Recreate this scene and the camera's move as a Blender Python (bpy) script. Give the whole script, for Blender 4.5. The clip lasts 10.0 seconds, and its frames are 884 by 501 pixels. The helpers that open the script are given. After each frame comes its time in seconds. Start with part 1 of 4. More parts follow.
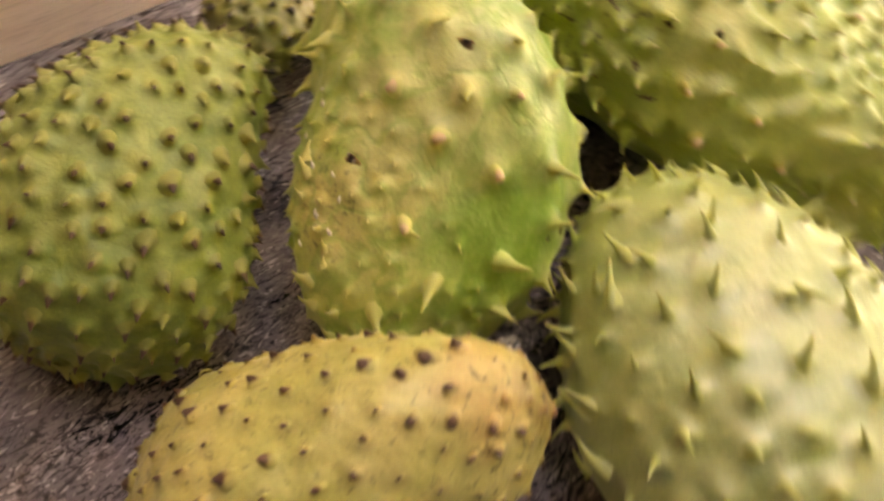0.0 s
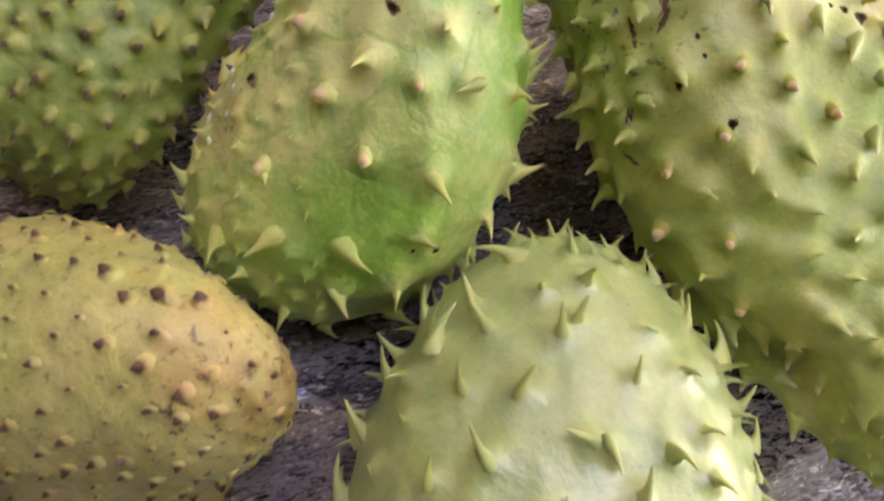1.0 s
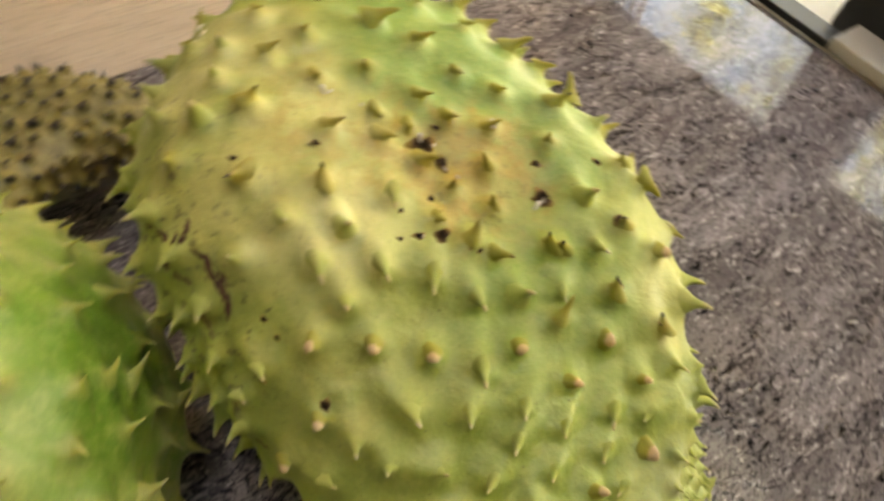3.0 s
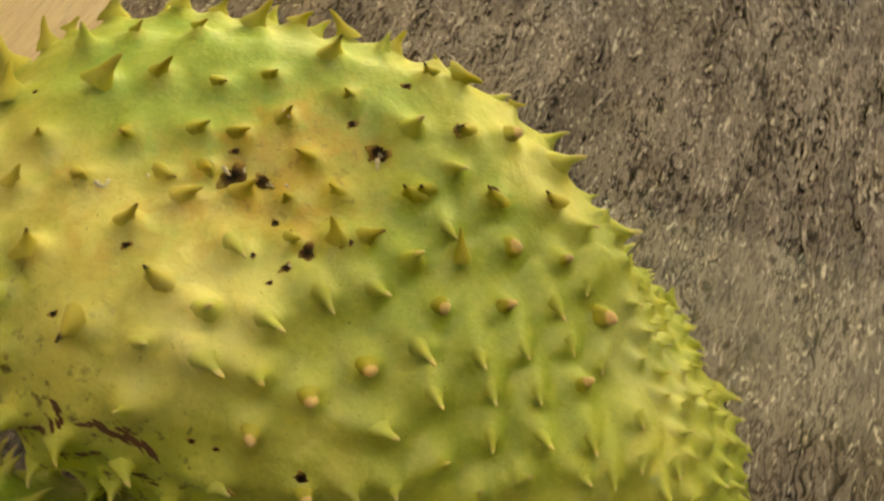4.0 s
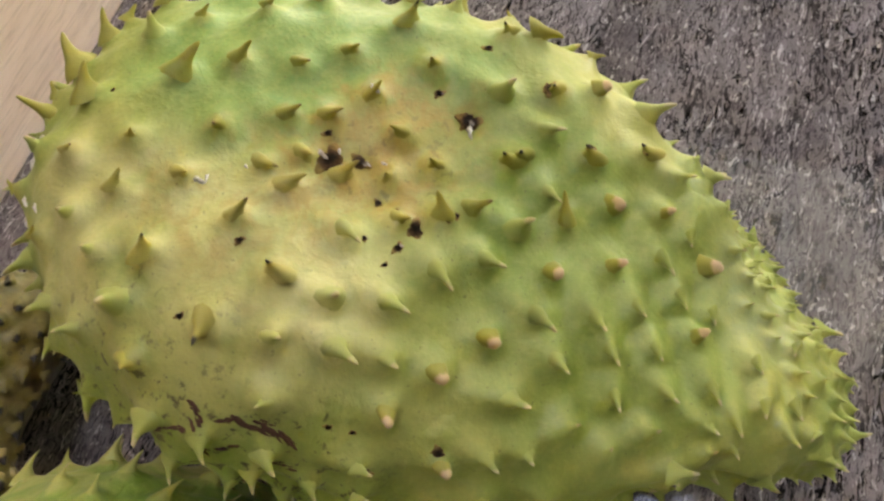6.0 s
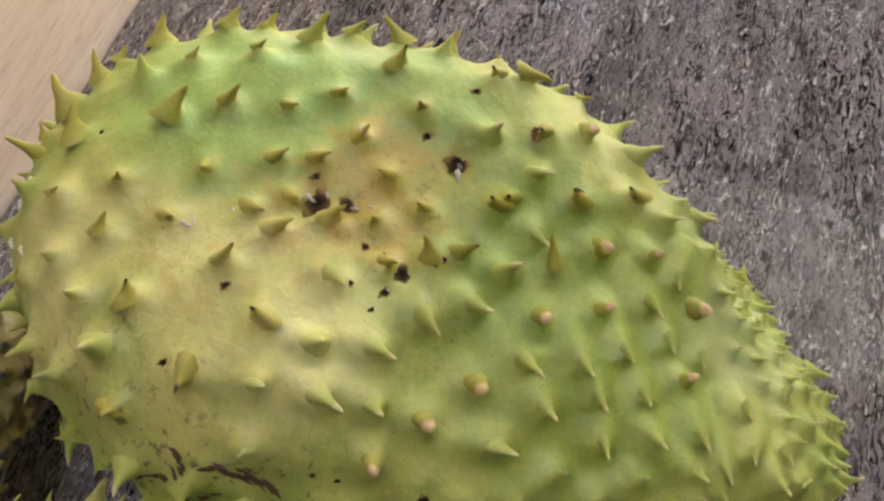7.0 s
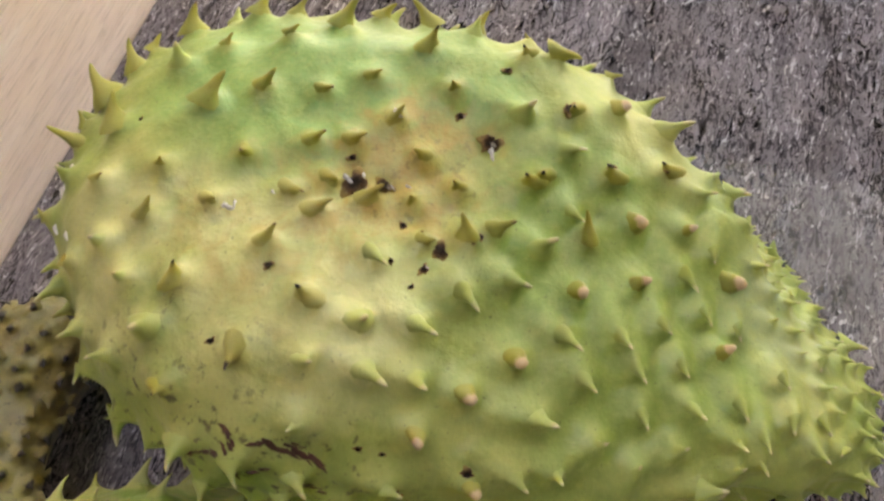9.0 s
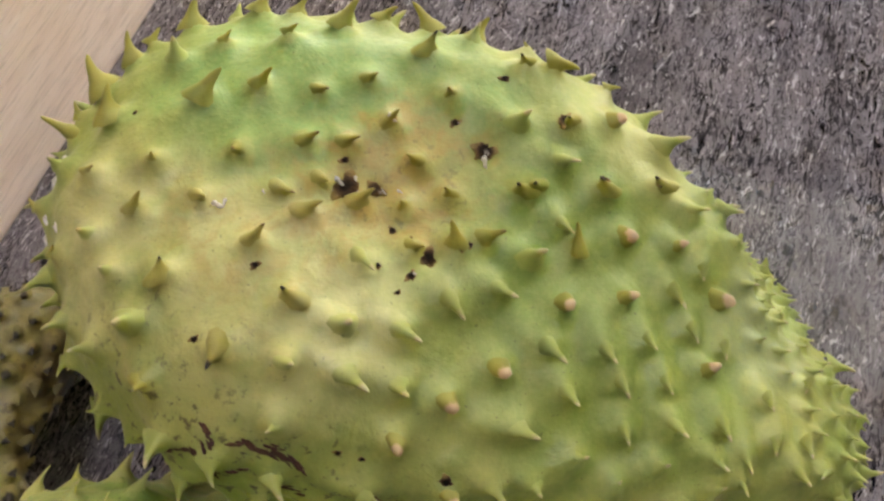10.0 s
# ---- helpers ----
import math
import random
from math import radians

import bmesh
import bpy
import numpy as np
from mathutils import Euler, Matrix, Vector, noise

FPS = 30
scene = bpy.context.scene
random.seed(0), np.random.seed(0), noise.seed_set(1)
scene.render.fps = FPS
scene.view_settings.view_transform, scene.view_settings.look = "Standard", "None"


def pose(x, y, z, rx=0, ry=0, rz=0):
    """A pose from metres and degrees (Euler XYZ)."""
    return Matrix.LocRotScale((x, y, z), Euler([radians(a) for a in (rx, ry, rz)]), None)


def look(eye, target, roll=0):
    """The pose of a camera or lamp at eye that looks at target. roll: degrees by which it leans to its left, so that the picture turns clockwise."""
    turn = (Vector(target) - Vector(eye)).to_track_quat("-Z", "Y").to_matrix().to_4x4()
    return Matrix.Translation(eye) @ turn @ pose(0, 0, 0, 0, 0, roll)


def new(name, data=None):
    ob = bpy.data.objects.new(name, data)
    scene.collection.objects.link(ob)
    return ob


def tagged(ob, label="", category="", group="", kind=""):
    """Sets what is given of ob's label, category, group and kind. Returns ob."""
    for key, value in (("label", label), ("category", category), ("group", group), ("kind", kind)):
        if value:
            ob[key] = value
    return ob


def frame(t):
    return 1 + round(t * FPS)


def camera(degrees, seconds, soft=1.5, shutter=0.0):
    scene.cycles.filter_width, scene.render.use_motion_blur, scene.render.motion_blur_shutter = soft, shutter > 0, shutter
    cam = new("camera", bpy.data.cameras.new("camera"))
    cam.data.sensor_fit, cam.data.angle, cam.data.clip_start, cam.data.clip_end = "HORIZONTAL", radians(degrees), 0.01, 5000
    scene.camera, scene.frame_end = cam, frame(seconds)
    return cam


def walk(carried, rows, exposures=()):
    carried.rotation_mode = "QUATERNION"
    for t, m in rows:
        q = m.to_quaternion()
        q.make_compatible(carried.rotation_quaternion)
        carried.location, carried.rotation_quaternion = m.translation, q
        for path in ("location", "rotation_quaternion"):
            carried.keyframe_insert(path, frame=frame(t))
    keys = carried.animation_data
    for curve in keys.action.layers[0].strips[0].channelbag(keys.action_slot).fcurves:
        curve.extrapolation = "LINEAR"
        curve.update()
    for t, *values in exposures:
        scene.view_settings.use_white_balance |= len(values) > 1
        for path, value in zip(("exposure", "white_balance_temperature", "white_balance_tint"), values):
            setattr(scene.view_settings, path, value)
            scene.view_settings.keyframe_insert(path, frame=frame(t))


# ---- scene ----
import collections

# ---- camera and walk (metres; the counter's top is at TOP) ----
TOP = 0.90
WALL_Y, WIN_X = 0.3745, 0.736
X0, Y0, HIGH = -1.7, -2.1, 2.5
cam = camera(66.6, 10.0, soft=2.5, shutter=0.5)
METRES, EYE, TILT, LEAN, TURN = 0.40, TOP + 0.2697, -52.745, -7.327, -47.465
ROWS = [
    (0.0, 0.0, 0.0, 0.0, 0.0, 0.0, 0.0),
    (0.2, 0.0568, 0.0347, 0.0671, 5.82, -2.62, -8.44),
    (0.5, 0.1544, 0.0769, 0.1034, 9.91, -2.21, -18.05),
    (1.0, 0.2418, 0.0898, 0.0901, 16.79, -8.01, -25.82),
    (1.2, 0.2580, 0.0670, 0.0957, 17.93, -6.88, -25.63),
    (1.5, 0.2878, 0.0507, 0.1295, 19.75, -8.15, -26.93),
    (2.0, 0.3403, 0.0656, 0.2027, 17.99, -5.15, -24.7),
    (2.5, 0.4096, 0.1372, 0.2673, 15.93, -4.31, -21.34),
    (2.7, 0.3858, 0.1728, 0.3078, 11.81, -2.85, -17.59),
    (3.0, 0.411, 0.206, 0.3478, 9.41, -1.75, -9.29),
    (3.2, 0.4153, 0.2199, 0.3531, 5.82, -2.48, -1.35),
    (4.3, 0.4391, 0.2501, 0.4059, -1.53, -12.94, 26.85),
    (4.5, 0.4183, 0.2439, 0.4159, -1.74, -13.8, 27.77),
    (5.0, 0.3986, 0.2477, 0.4056, -1.89, -14.91, 27.79),
    (5.2, 0.3954, 0.2440, 0.4146, -0.92, -13.84, 28.45),
    (6.3, 0.3870, 0.2619, 0.4464, -2.33, -16.12, 27.61),
    (6.5, 0.4005, 0.2661, 0.4562, -2.29, -14.4, 27.99),
    (7.0, 0.3936, 0.2605, 0.4461, -2.25, -13.9, 27.61),
    (7.5, 0.392, 0.2531, 0.4414, -1.93, -14.29, 27.91),
    (8.0, 0.3967, 0.2545, 0.4413, -1.89, -14.58, 28.15),
    (8.5, 0.3766, 0.2462, 0.419, -1.37, -14.8, 27.73),
    (8.7, 0.3488, 0.2455, 0.4299, -2.11, -15.94, 26.97),
    (9.0, 0.3735, 0.2524, 0.4471, -1.4, -14.18, 28.91),
    (9.5, 0.3801, 0.2627, 0.4522, -1.79, -14.93, 29.22),
    (10.0, 0.3838, 0.2547, 0.4477, -0.71, -13.97, 26.75),
]
EXPOSURES = [(0.0, 5.15, 13500, 31), (0.5, 5.05, 8500, 33), (1.0, 5.03, 8000, 31), (1.5, 5.08, 6900, 27), (2.0, 4.9, 7200, 28), (2.5, 4.72, 10900, 20), (3.0, 4.44, 11800, 18), (4.3, 4.16, 50000, 8), (4.8, 4.16, 50000, 8), (5.2, 4.15, 18000, 12), (6.3, 4.27, 9000, 22), (8.0, 4.16, 8800, 22), (8.5, 4.16, 9000, 22), (9.0, 4.36, 8400, 23), (10.0, 4.25, 8500, 23)]
walk(cam, [(t, pose(0, 0, EYE, TILT, LEAN, TURN) @ pose(METRES * x, METRES * y, METRES * z, 90 + pitch, roll, yaw)) for t, x, y, z, yaw, pitch, roll in ROWS], EXPOSURES)

# ---- light: daylight from the window beside the counter and from added unseen openings ----
world = bpy.data.worlds.new("world")
scene.world = world
world.use_nodes = True
wn = world.node_tree
sky = wn.nodes.new("ShaderNodeTexSky")
sky.sky_type = "NISHITA"
sky.sun_disc = False
sky.air_density, sky.dust_density, sky.ozone_density = 1.0, 2.5, 1.0
sky.sun_elevation, sky.sun_rotation = radians(24.5), radians(192.5)
wn.links.new(sky.outputs[0], wn.nodes["Background"].inputs[0])
wn.nodes["Background"].inputs[1].default_value = 0.15

data = bpy.data.lights.new("sun", "SUN")
data.energy, data.color, data.angle = 5.0, (1.0, 0.95, 0.86), radians(0.6)
sun = new("sun", data)
sun.matrix_world = look((0, 0, 5), (0.2, 0.9, 5 - 0.42))

# ---- mesh helpers ----


def mesh_object(name, bm, material, parent=None, label="", smooth=False):
    data = bpy.data.meshes.new(name)
    bm.to_mesh(data)
    bm.free()
    if material:
        data.materials.append(material)
    if smooth:
        for f in data.polygons:
            f.use_smooth = True
    ob = new(name, data)
    if parent:
        ob.parent = parent
    if label:
        ob["label"] = label
    return ob


def part(name, bm, material, parent, label="", smooth=False):
    return mesh_object(name, bm, material, parent, label, smooth)


def box_bm(lo, hi, bevel=0.0, segments=2):
    bm = bmesh.new()
    bmesh.ops.create_cube(bm, size=1.0)
    for v in bm.verts:
        for k in range(3):
            v.co[k] = lo[k] + (v.co[k] + 0.5) * (hi[k] - lo[k])
    if bevel:
        bmesh.ops.bevel(bm, geom=bm.edges[:], offset=bevel, segments=segments, affect="EDGES", profile=0.5)
    return bm


def boxes_bm(*pairs):
    bm = bmesh.new()
    for lo, hi in pairs:
        for v in bmesh.ops.create_cube(bm, size=1.0)["verts"]:
            for k in range(3):
                v.co[k] = lo[k] + (v.co[k] + 0.5) * (hi[k] - lo[k])
    return bm


# ---- materials ----


class Nodes:
    """A short hand for node materials."""

    def __init__(self, name):
        self.mat = bpy.data.materials.new(name)
        self.mat.use_nodes = True
        self.tree = self.mat.node_tree
        self.out = self.tree.nodes["Principled BSDF"]
        self.place = self.tree.nodes.new("ShaderNodeNewGeometry").outputs["Position"]

    def put(self, socket, value):
        if isinstance(value, bpy.types.NodeSocket):
            self.tree.links.new(value, socket)
        elif value is not None:
            socket.default_value = value

    def noise(self, scale, detail=4.0, rough=0.55, at=None, warp=0.0):
        n = self.tree.nodes.new("ShaderNodeTexNoise")
        n.inputs["Scale"].default_value, n.inputs["Detail"].default_value, n.inputs["Roughness"].default_value = scale, detail, rough
        n.inputs["Distortion"].default_value = warp
        self.put(n.inputs["Vector"], at or self.place)
        return n.outputs["Fac"]

    def cells(self, scale, feature="F1", at=None, out="Distance"):
        n = self.tree.nodes.new("ShaderNodeTexVoronoi")
        n.feature = feature
        n.inputs["Scale"].default_value = scale
        self.put(n.inputs["Vector"], at or self.place)
        return n.outputs[out]

    def ramp(self, fac, *stops):
        n = self.tree.nodes.new("ShaderNodeValToRGB")
        e = n.color_ramp.elements
        while len(e) < len(stops):
            e.new(1.0)
        for el, (p, c) in zip(e, stops):
            el.position = p
            el.color = (*c, 1.0) if isinstance(c, tuple) else (c, c, c, 1.0)
        self.put(n.inputs[0], fac)
        return n.outputs[0]

    def mix(self, fac, a, b, kind="MIX"):
        n = self.tree.nodes.new("ShaderNodeMix")
        n.data_type, n.blend_type = "RGBA", kind
        self.put(n.inputs[0], fac)
        self.put(n.inputs[6], (*a, 1.0) if isinstance(a, tuple) else a)
        self.put(n.inputs[7], (*b, 1.0) if isinstance(b, tuple) else b)
        return n.outputs[2]

    def calc(self, kind, a, b=0.0, c=None):
        n = self.tree.nodes.new("ShaderNodeMath")
        n.operation = kind
        self.put(n.inputs[0], a)
        self.put(n.inputs[1], b)
        if c is not None:
            self.put(n.inputs[2], c)
        return n.outputs[0]

    def split(self, vector):
        n = self.tree.nodes.new("ShaderNodeSeparateXYZ")
        self.put(n.inputs[0], vector)
        return n.outputs

    def mapping(self, vector, scale=(1, 1, 1), turn=(0, 0, 0), shift=(0, 0, 0)):
        n = self.tree.nodes.new("ShaderNodeMapping")
        self.put(n.inputs["Vector"], vector)
        n.inputs["Scale"].default_value, n.inputs["Rotation"].default_value, n.inputs["Location"].default_value = scale, turn, shift
        return n.outputs[0]

    def bump(self, height, strength=0.3, distance=0.001):
        n = self.tree.nodes.new("ShaderNodeBump")
        n.inputs["Strength"].default_value, n.inputs["Distance"].default_value = strength, distance
        self.put(n.inputs["Height"], height)
        self.put(self.out.inputs["Normal"], n.outputs[0])

    def finish(self, colour=None, rough=0.5, metal=0.0, specular=None):
        self.put(self.out.inputs["Base Color"], (*colour, 1.0) if isinstance(colour, tuple) else colour)
        self.put(self.out.inputs["Roughness"], rough)
        self.put(self.out.inputs["Metallic"], metal)
        if specular is not None:
            self.put(self.out.inputs["Specular IOR Level"], specular)
        return self.mat


def plain(name, colour, rough=0.6, metal=0.0, grain=40.0, vary=0.12):
    n = Nodes(name)
    c = n.mix(n.noise(grain, 5), tuple(v * (1 - vary) for v in colour), tuple(min(1, v * (1 + vary)) for v in colour))
    n.bump(n.noise(grain * 12, 3), 0.15, 0.0005)
    return n.finish(c, rough, metal)


def counter_material():
    n = Nodes("speckled_laminate")
    at = n.mapping(n.place, scale=(1.0, 3.0, 1.0), turn=(0, 0, radians(-12)))
    cloud = n.noise(11, 5, 0.65, at=at, warp=0.8)
    c = n.ramp(cloud, (0.32, (0.12, 0.105, 0.113)), (0.5, (0.225, 0.20, 0.212)), (0.68, (0.33, 0.295, 0.312)))
    where = n.ramp(n.noise(18, 3, 0.6, at=n.mapping(at, shift=(9, 2, 0))), (0.36, 0.1), (0.56, 1.0))
    dark = n.noise(58, 4, 0.7, at=at, warp=2.6)
    c = n.mix(n.calc("MULTIPLY", n.ramp(dark, (0.45, 1.0), (0.475, 0.0)), where), c, (0.010, 0.008, 0.009))
    light = n.noise(70, 3, 0.65, at=n.mapping(at, shift=(3, 7, 1)), warp=2.2)
    c = n.mix(n.ramp(light, (0.60, 0.0), (0.63, 0.95)), c, (0.58, 0.54, 0.56))
    fine = n.noise(160, 4, 0.7, at=at, warp=1.8)
    c = n.mix(n.ramp(fine, (0.41, 0.9), (0.47, 0.0)), c, (0.026, 0.021, 0.023))
    c = n.mix(n.ramp(fine, (0.62, 0.0), (0.70, 0.5)), c, (0.42, 0.38, 0.40))
    chip = n.noise(120, 2, 0.5, at=n.mapping(at, shift=(1, 4, 6)), warp=1.0)
    c = n.mix(n.ramp(chip, (0.71, 0.0), (0.73, 0.9)), c, (0.66, 0.60, 0.58))
    n.bump(n.noise(30, 2), 0.02, 0.001)
    return n.finish(c, n.ramp(n.noise(25, 4), (0.35, 0.03), (0.7, 0.09)), specular=0.45)


def wood_material():
    n = Nodes("pale_wood_panel")
    at = n.mapping(n.place, scale=(1.0, 1.0, 14.0))
    grain = n.noise(9, 6, 0.6, at=at, warp=0.6)
    c = n.ramp(grain, (0.3, (0.76, 0.60, 0.50)), (0.55, (0.83, 0.68, 0.58)), (0.75, (0.86, 0.74, 0.65)))
    fine = n.noise(60, 4, 0.6, at=n.mapping(n.place, scale=(1.0, 1.0, 20.0)))
    c = n.mix(n.ramp(fine, (0.35, 0.35), (0.5, 0.0)), c, (0.36, 0.26, 0.19))
    n.bump(fine, 0.12, 0.0006)
    return n.finish(c, 0.5)


def added_blind_material():
    n = Nodes("added_blind_cloth")
    n.bump(n.noise(900, 2), 0.2, 0.0004)
    cloth = n.finish(n.mix(n.noise(14, 4), (0.42, 0.42, 0.40), (0.52, 0.51, 0.48)), 0.9)
    through_cloth = n.tree.nodes.new("ShaderNodeBsdfTranslucent")
    through_cloth.inputs[0].default_value = (0.90, 0.90, 0.87, 1.0)
    both = n.tree.nodes.new("ShaderNodeMixShader")
    both.inputs[0].default_value = 0.72
    n.tree.links.new(n.out.outputs[0], both.inputs[1])
    n.tree.links.new(through_cloth.outputs[0], both.inputs[2])
    n.tree.links.new(both.outputs[0], n.tree.nodes["Material Output"].inputs[0])
    return cloth


def zone(n, middle, radius, amount, rag):
    """A ragged round patch: amount in its middle, 0 outside."""
    d = n.tree.nodes.new("ShaderNodeVectorMath")
    d.operation = "DISTANCE"
    n.put(d.inputs[0], n.place)
    d.inputs[1].default_value = middle
    far = n.calc("DIVIDE", d.outputs["Value"], radius)
    far = n.calc("ADD", far, n.calc("MULTIPLY_ADD", rag, 0.9, -0.45))
    return n.ramp(far, (0.55, amount), (1.25, 0.0))


def skin(n, green, yellow, deep, level, zones):
    """The mottled colour of a fruit's skin, the same on body and spines. zones: (middle, radius, colour, amount) of
    patches in another colour.
    """
    patch = n.noise(19, 5, 0.6, warp=0.5)
    c = n.mix(n.ramp(patch, (level - 0.10, 0.0), (level + 0.10, 1.0)), green, yellow)
    rag = n.noise(45, 4, 0.6)
    for middle, radius, colour, amount in zones:
        c = n.mix(zone(n, middle, radius, amount, rag), c, colour)
    c = n.mix(n.ramp(n.noise(38, 4, 0.6), (0.50, 0.0), (0.70, 0.75)), c, deep)
    mottle = n.noise(95, 5, 0.65, at=n.mapping(n.place, shift=(5, 2, 7)), warp=0.5)
    c = n.mix(n.ramp(mottle, (0.52, 0.0), (0.68, 0.25)), c, tuple(min(1.0, v * 1.2) for v in yellow))
    c = n.mix(n.ramp(mottle, (0.32, 0.3), (0.47, 0.0)), c, tuple(v * 0.9 for v in green))
    c = n.mix(n.ramp(n.noise(420, 3, 0.6), (0.45, 0.0), (0.75, 0.3)), c, tuple(min(1.0, v * 1.3) for v in yellow))
    c = n.mix(n.ramp(n.noise(700, 2, 0.5, at=n.mapping(n.place, shift=(3, 1, 2))), (0.68, 0.0), (0.74, 0.5)), c, (0.10, 0.08, 0.03))
    return c


def flesh(n):
    """Light goes a few millimetres into the flesh."""
    n.out.inputs["Subsurface Weight"].default_value = 0.18
    n.out.inputs["Subsurface Radius"].default_value = (1.0, 0.9, 0.35)
    n.out.inputs["Subsurface Scale"].default_value = 0.003


def skin_material(name, green, yellow, deep, level, zones, veins=0.2, rough=0.4, spine=(0.4, 0.4, 0.1), dirt=(), gloss=0.7, hook=None, foot=0.5, rust=()):
    n = Nodes(name)
    c = skin(n, green, yellow, deep, level, zones)
    ridge = n.calc("ABSOLUTE", n.calc("SUBTRACT", n.noise(48, 3, 0.55, warp=0.5), 0.5))
    line = n.ramp(ridge, (0.0, 1.0), (0.065, 0.0))
    near = n.tree.nodes.new("ShaderNodeAttribute")
    near.attribute_name = "foot"
    olive = n.calc("ADD", near.outputs["Fac"], n.calc("MULTIPLY_ADD", n.noise(130, 3, 0.6), 0.6, -0.3))
    c = n.mix(n.ramp(olive, (0.22, 0.0), (0.72, foot)), c, spine)
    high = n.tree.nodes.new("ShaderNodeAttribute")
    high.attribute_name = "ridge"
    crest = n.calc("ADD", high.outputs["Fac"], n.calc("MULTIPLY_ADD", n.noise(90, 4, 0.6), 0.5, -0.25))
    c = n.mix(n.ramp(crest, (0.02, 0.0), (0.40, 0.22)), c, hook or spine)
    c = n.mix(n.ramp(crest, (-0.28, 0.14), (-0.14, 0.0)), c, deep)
    for middle, radius, amount in rust:
        speck = n.ramp(n.noise(120, 4, 0.6, at=n.mapping(n.place, shift=(4, 4, 1)), warp=0.4), (0.44, 0.0), (0.62, 1.0))
        c = n.mix(n.calc("MULTIPLY", speck, zone(n, middle, radius, amount, n.noise(45, 4, 0.6))), c, (0.52, 0.30, 0.06))
    for middle, radius, amount in dirt:
        speck = n.ramp(n.noise(260, 4, 0.65, warp=0.3), (0.57, 0.0), (0.65, 1.0))
        c = n.mix(n.calc("MULTIPLY", speck, zone(n, middle, radius, amount, n.noise(45, 4, 0.6))), c, (0.075, 0.045, 0.022))
    c = n.mix(n.calc("MULTIPLY", line, veins * 0.8), c, deep)
    height = n.calc("ADD", n.calc("MULTIPLY_ADD", n.noise(190, 3, 0.6), 0.3, n.noise(62, 4, 0.55, warp=0.4)), n.calc("MULTIPLY", line, -veins * 0.2))
    n.bump(height, 0.5, 0.0026)
    flesh(n)
    return n.finish(c, n.ramp(n.noise(50, 3), (0.3, rough - 0.08), (0.7, rough + 0.1)), specular=gloss)


def spine_material(name, tip, green, yellow, deep, level, zones, rough=0.4, spine=(0.4, 0.4, 0.1), foot=0.5, **rest):
    """Skin that turns yellower up the spine; tip: the colour of its point, the height from which it shows and the share of spines that have it."""
    n = Nodes(name)
    c = skin(n, green, yellow, deep, level, zones)
    high = n.split(n.tree.nodes.new("ShaderNodeTexCoord").outputs["Object"])[2]
    high = n.calc("ADD", high, n.calc("MULTIPLY_ADD", n.noise(380, 3, 0.6), 0.7, -0.35))
    info = n.tree.nodes.new("ShaderNodeObjectInfo").outputs["Random"]
    c = n.mix(n.ramp(high, (-0.1, foot), (0.45, 0.8)), c, spine)
    browned = n.calc("LESS_THAN", info, tip[2])
    amount = n.calc("MULTIPLY", n.ramp(high, (tip[1], 0.0), (min(0.99, tip[1] + 0.22), 1.0)), browned)
    c = n.mix(amount, c, tip[0])
    n.bump(n.noise(420, 3, 0.6), 0.3, 0.0006)
    flesh(n)
    return n.finish(c, rough + 0.05)


def scab_material():
    n = Nodes("dried_scab")
    coord = n.tree.nodes.new("ShaderNodeTexCoord").outputs["Object"]
    x, y, z = n.split(coord)
    r = n.calc("SQRT", n.calc("ADD", n.calc("MULTIPLY", x, x), n.calc("MULTIPLY", y, y)))
    r = n.calc("ADD", r, n.calc("MULTIPLY_ADD", n.noise(500, 4, 0.7), 0.5, -0.25))
    c = n.ramp(r, (0.16, (0.018, 0.011, 0.007)), (0.30, (0.09, 0.05, 0.026)), (0.50, (0.34, 0.24, 0.09)))
    c = n.mix(n.ramp(n.noise(260, 2, at=n.mapping(n.place, shift=(4, 4, 1))), (0.64, 0.0), (0.70, 0.8)), c, (0.55, 0.50, 0.45))
    n.bump(n.noise(700, 3), 0.6, 0.001)
    return n.finish(c, 0.85, specular=0.15)


MAT_SCAB = scab_material()
MAT_CRUMB = plain("white_crumb", (0.72, 0.70, 0.66), 0.8, grain=400.0)
MAT_CRACK = plain("dried_crack", (0.13, 0.062, 0.04), 0.8, grain=300.0, vary=0.6)
MAT_COUNTER = counter_material()
MAT_WOOD = wood_material()
MAT_PLASTER = plain("cream_plaster", (0.76, 0.71, 0.62), 0.8)
MAT_UNSEEN_DARK = plain("unseen_dark_panel", (0.20, 0.14, 0.09), 0.6)
MAT_FLOOR = plain("brown_floor_tile", (0.30, 0.24, 0.19), 0.45)
MAT_CARCASS = plain("cabinet_board", (0.45, 0.36, 0.28), 0.55)
MAT_RAIL = plain("grey_rail_paint", (0.50, 0.50, 0.48), 0.4)
MAT_ADDED_BLIND = added_blind_material()
MAT_BLACK = plain("black_rubber", (0.015, 0.015, 0.016), 0.5)
MAT_LEAF = plain("tree_leaf", (0.22, 0.26, 0.05), 0.5, grain=3.0, vary=0.5)
MAT_PORCH = plain("dark_porch_board", (0.045, 0.034, 0.028), 0.7)
MAT_GRASS = plain("garden_ground", (0.17, 0.17, 0.11), 0.9, grain=6.0, vary=0.5)

# ---- the setting ----


def structure(name, bm, material, label):
    return tagged(mesh_object(name, bm, material), label, name.rstrip("_0123456789").replace("_", " "), kind="structure")


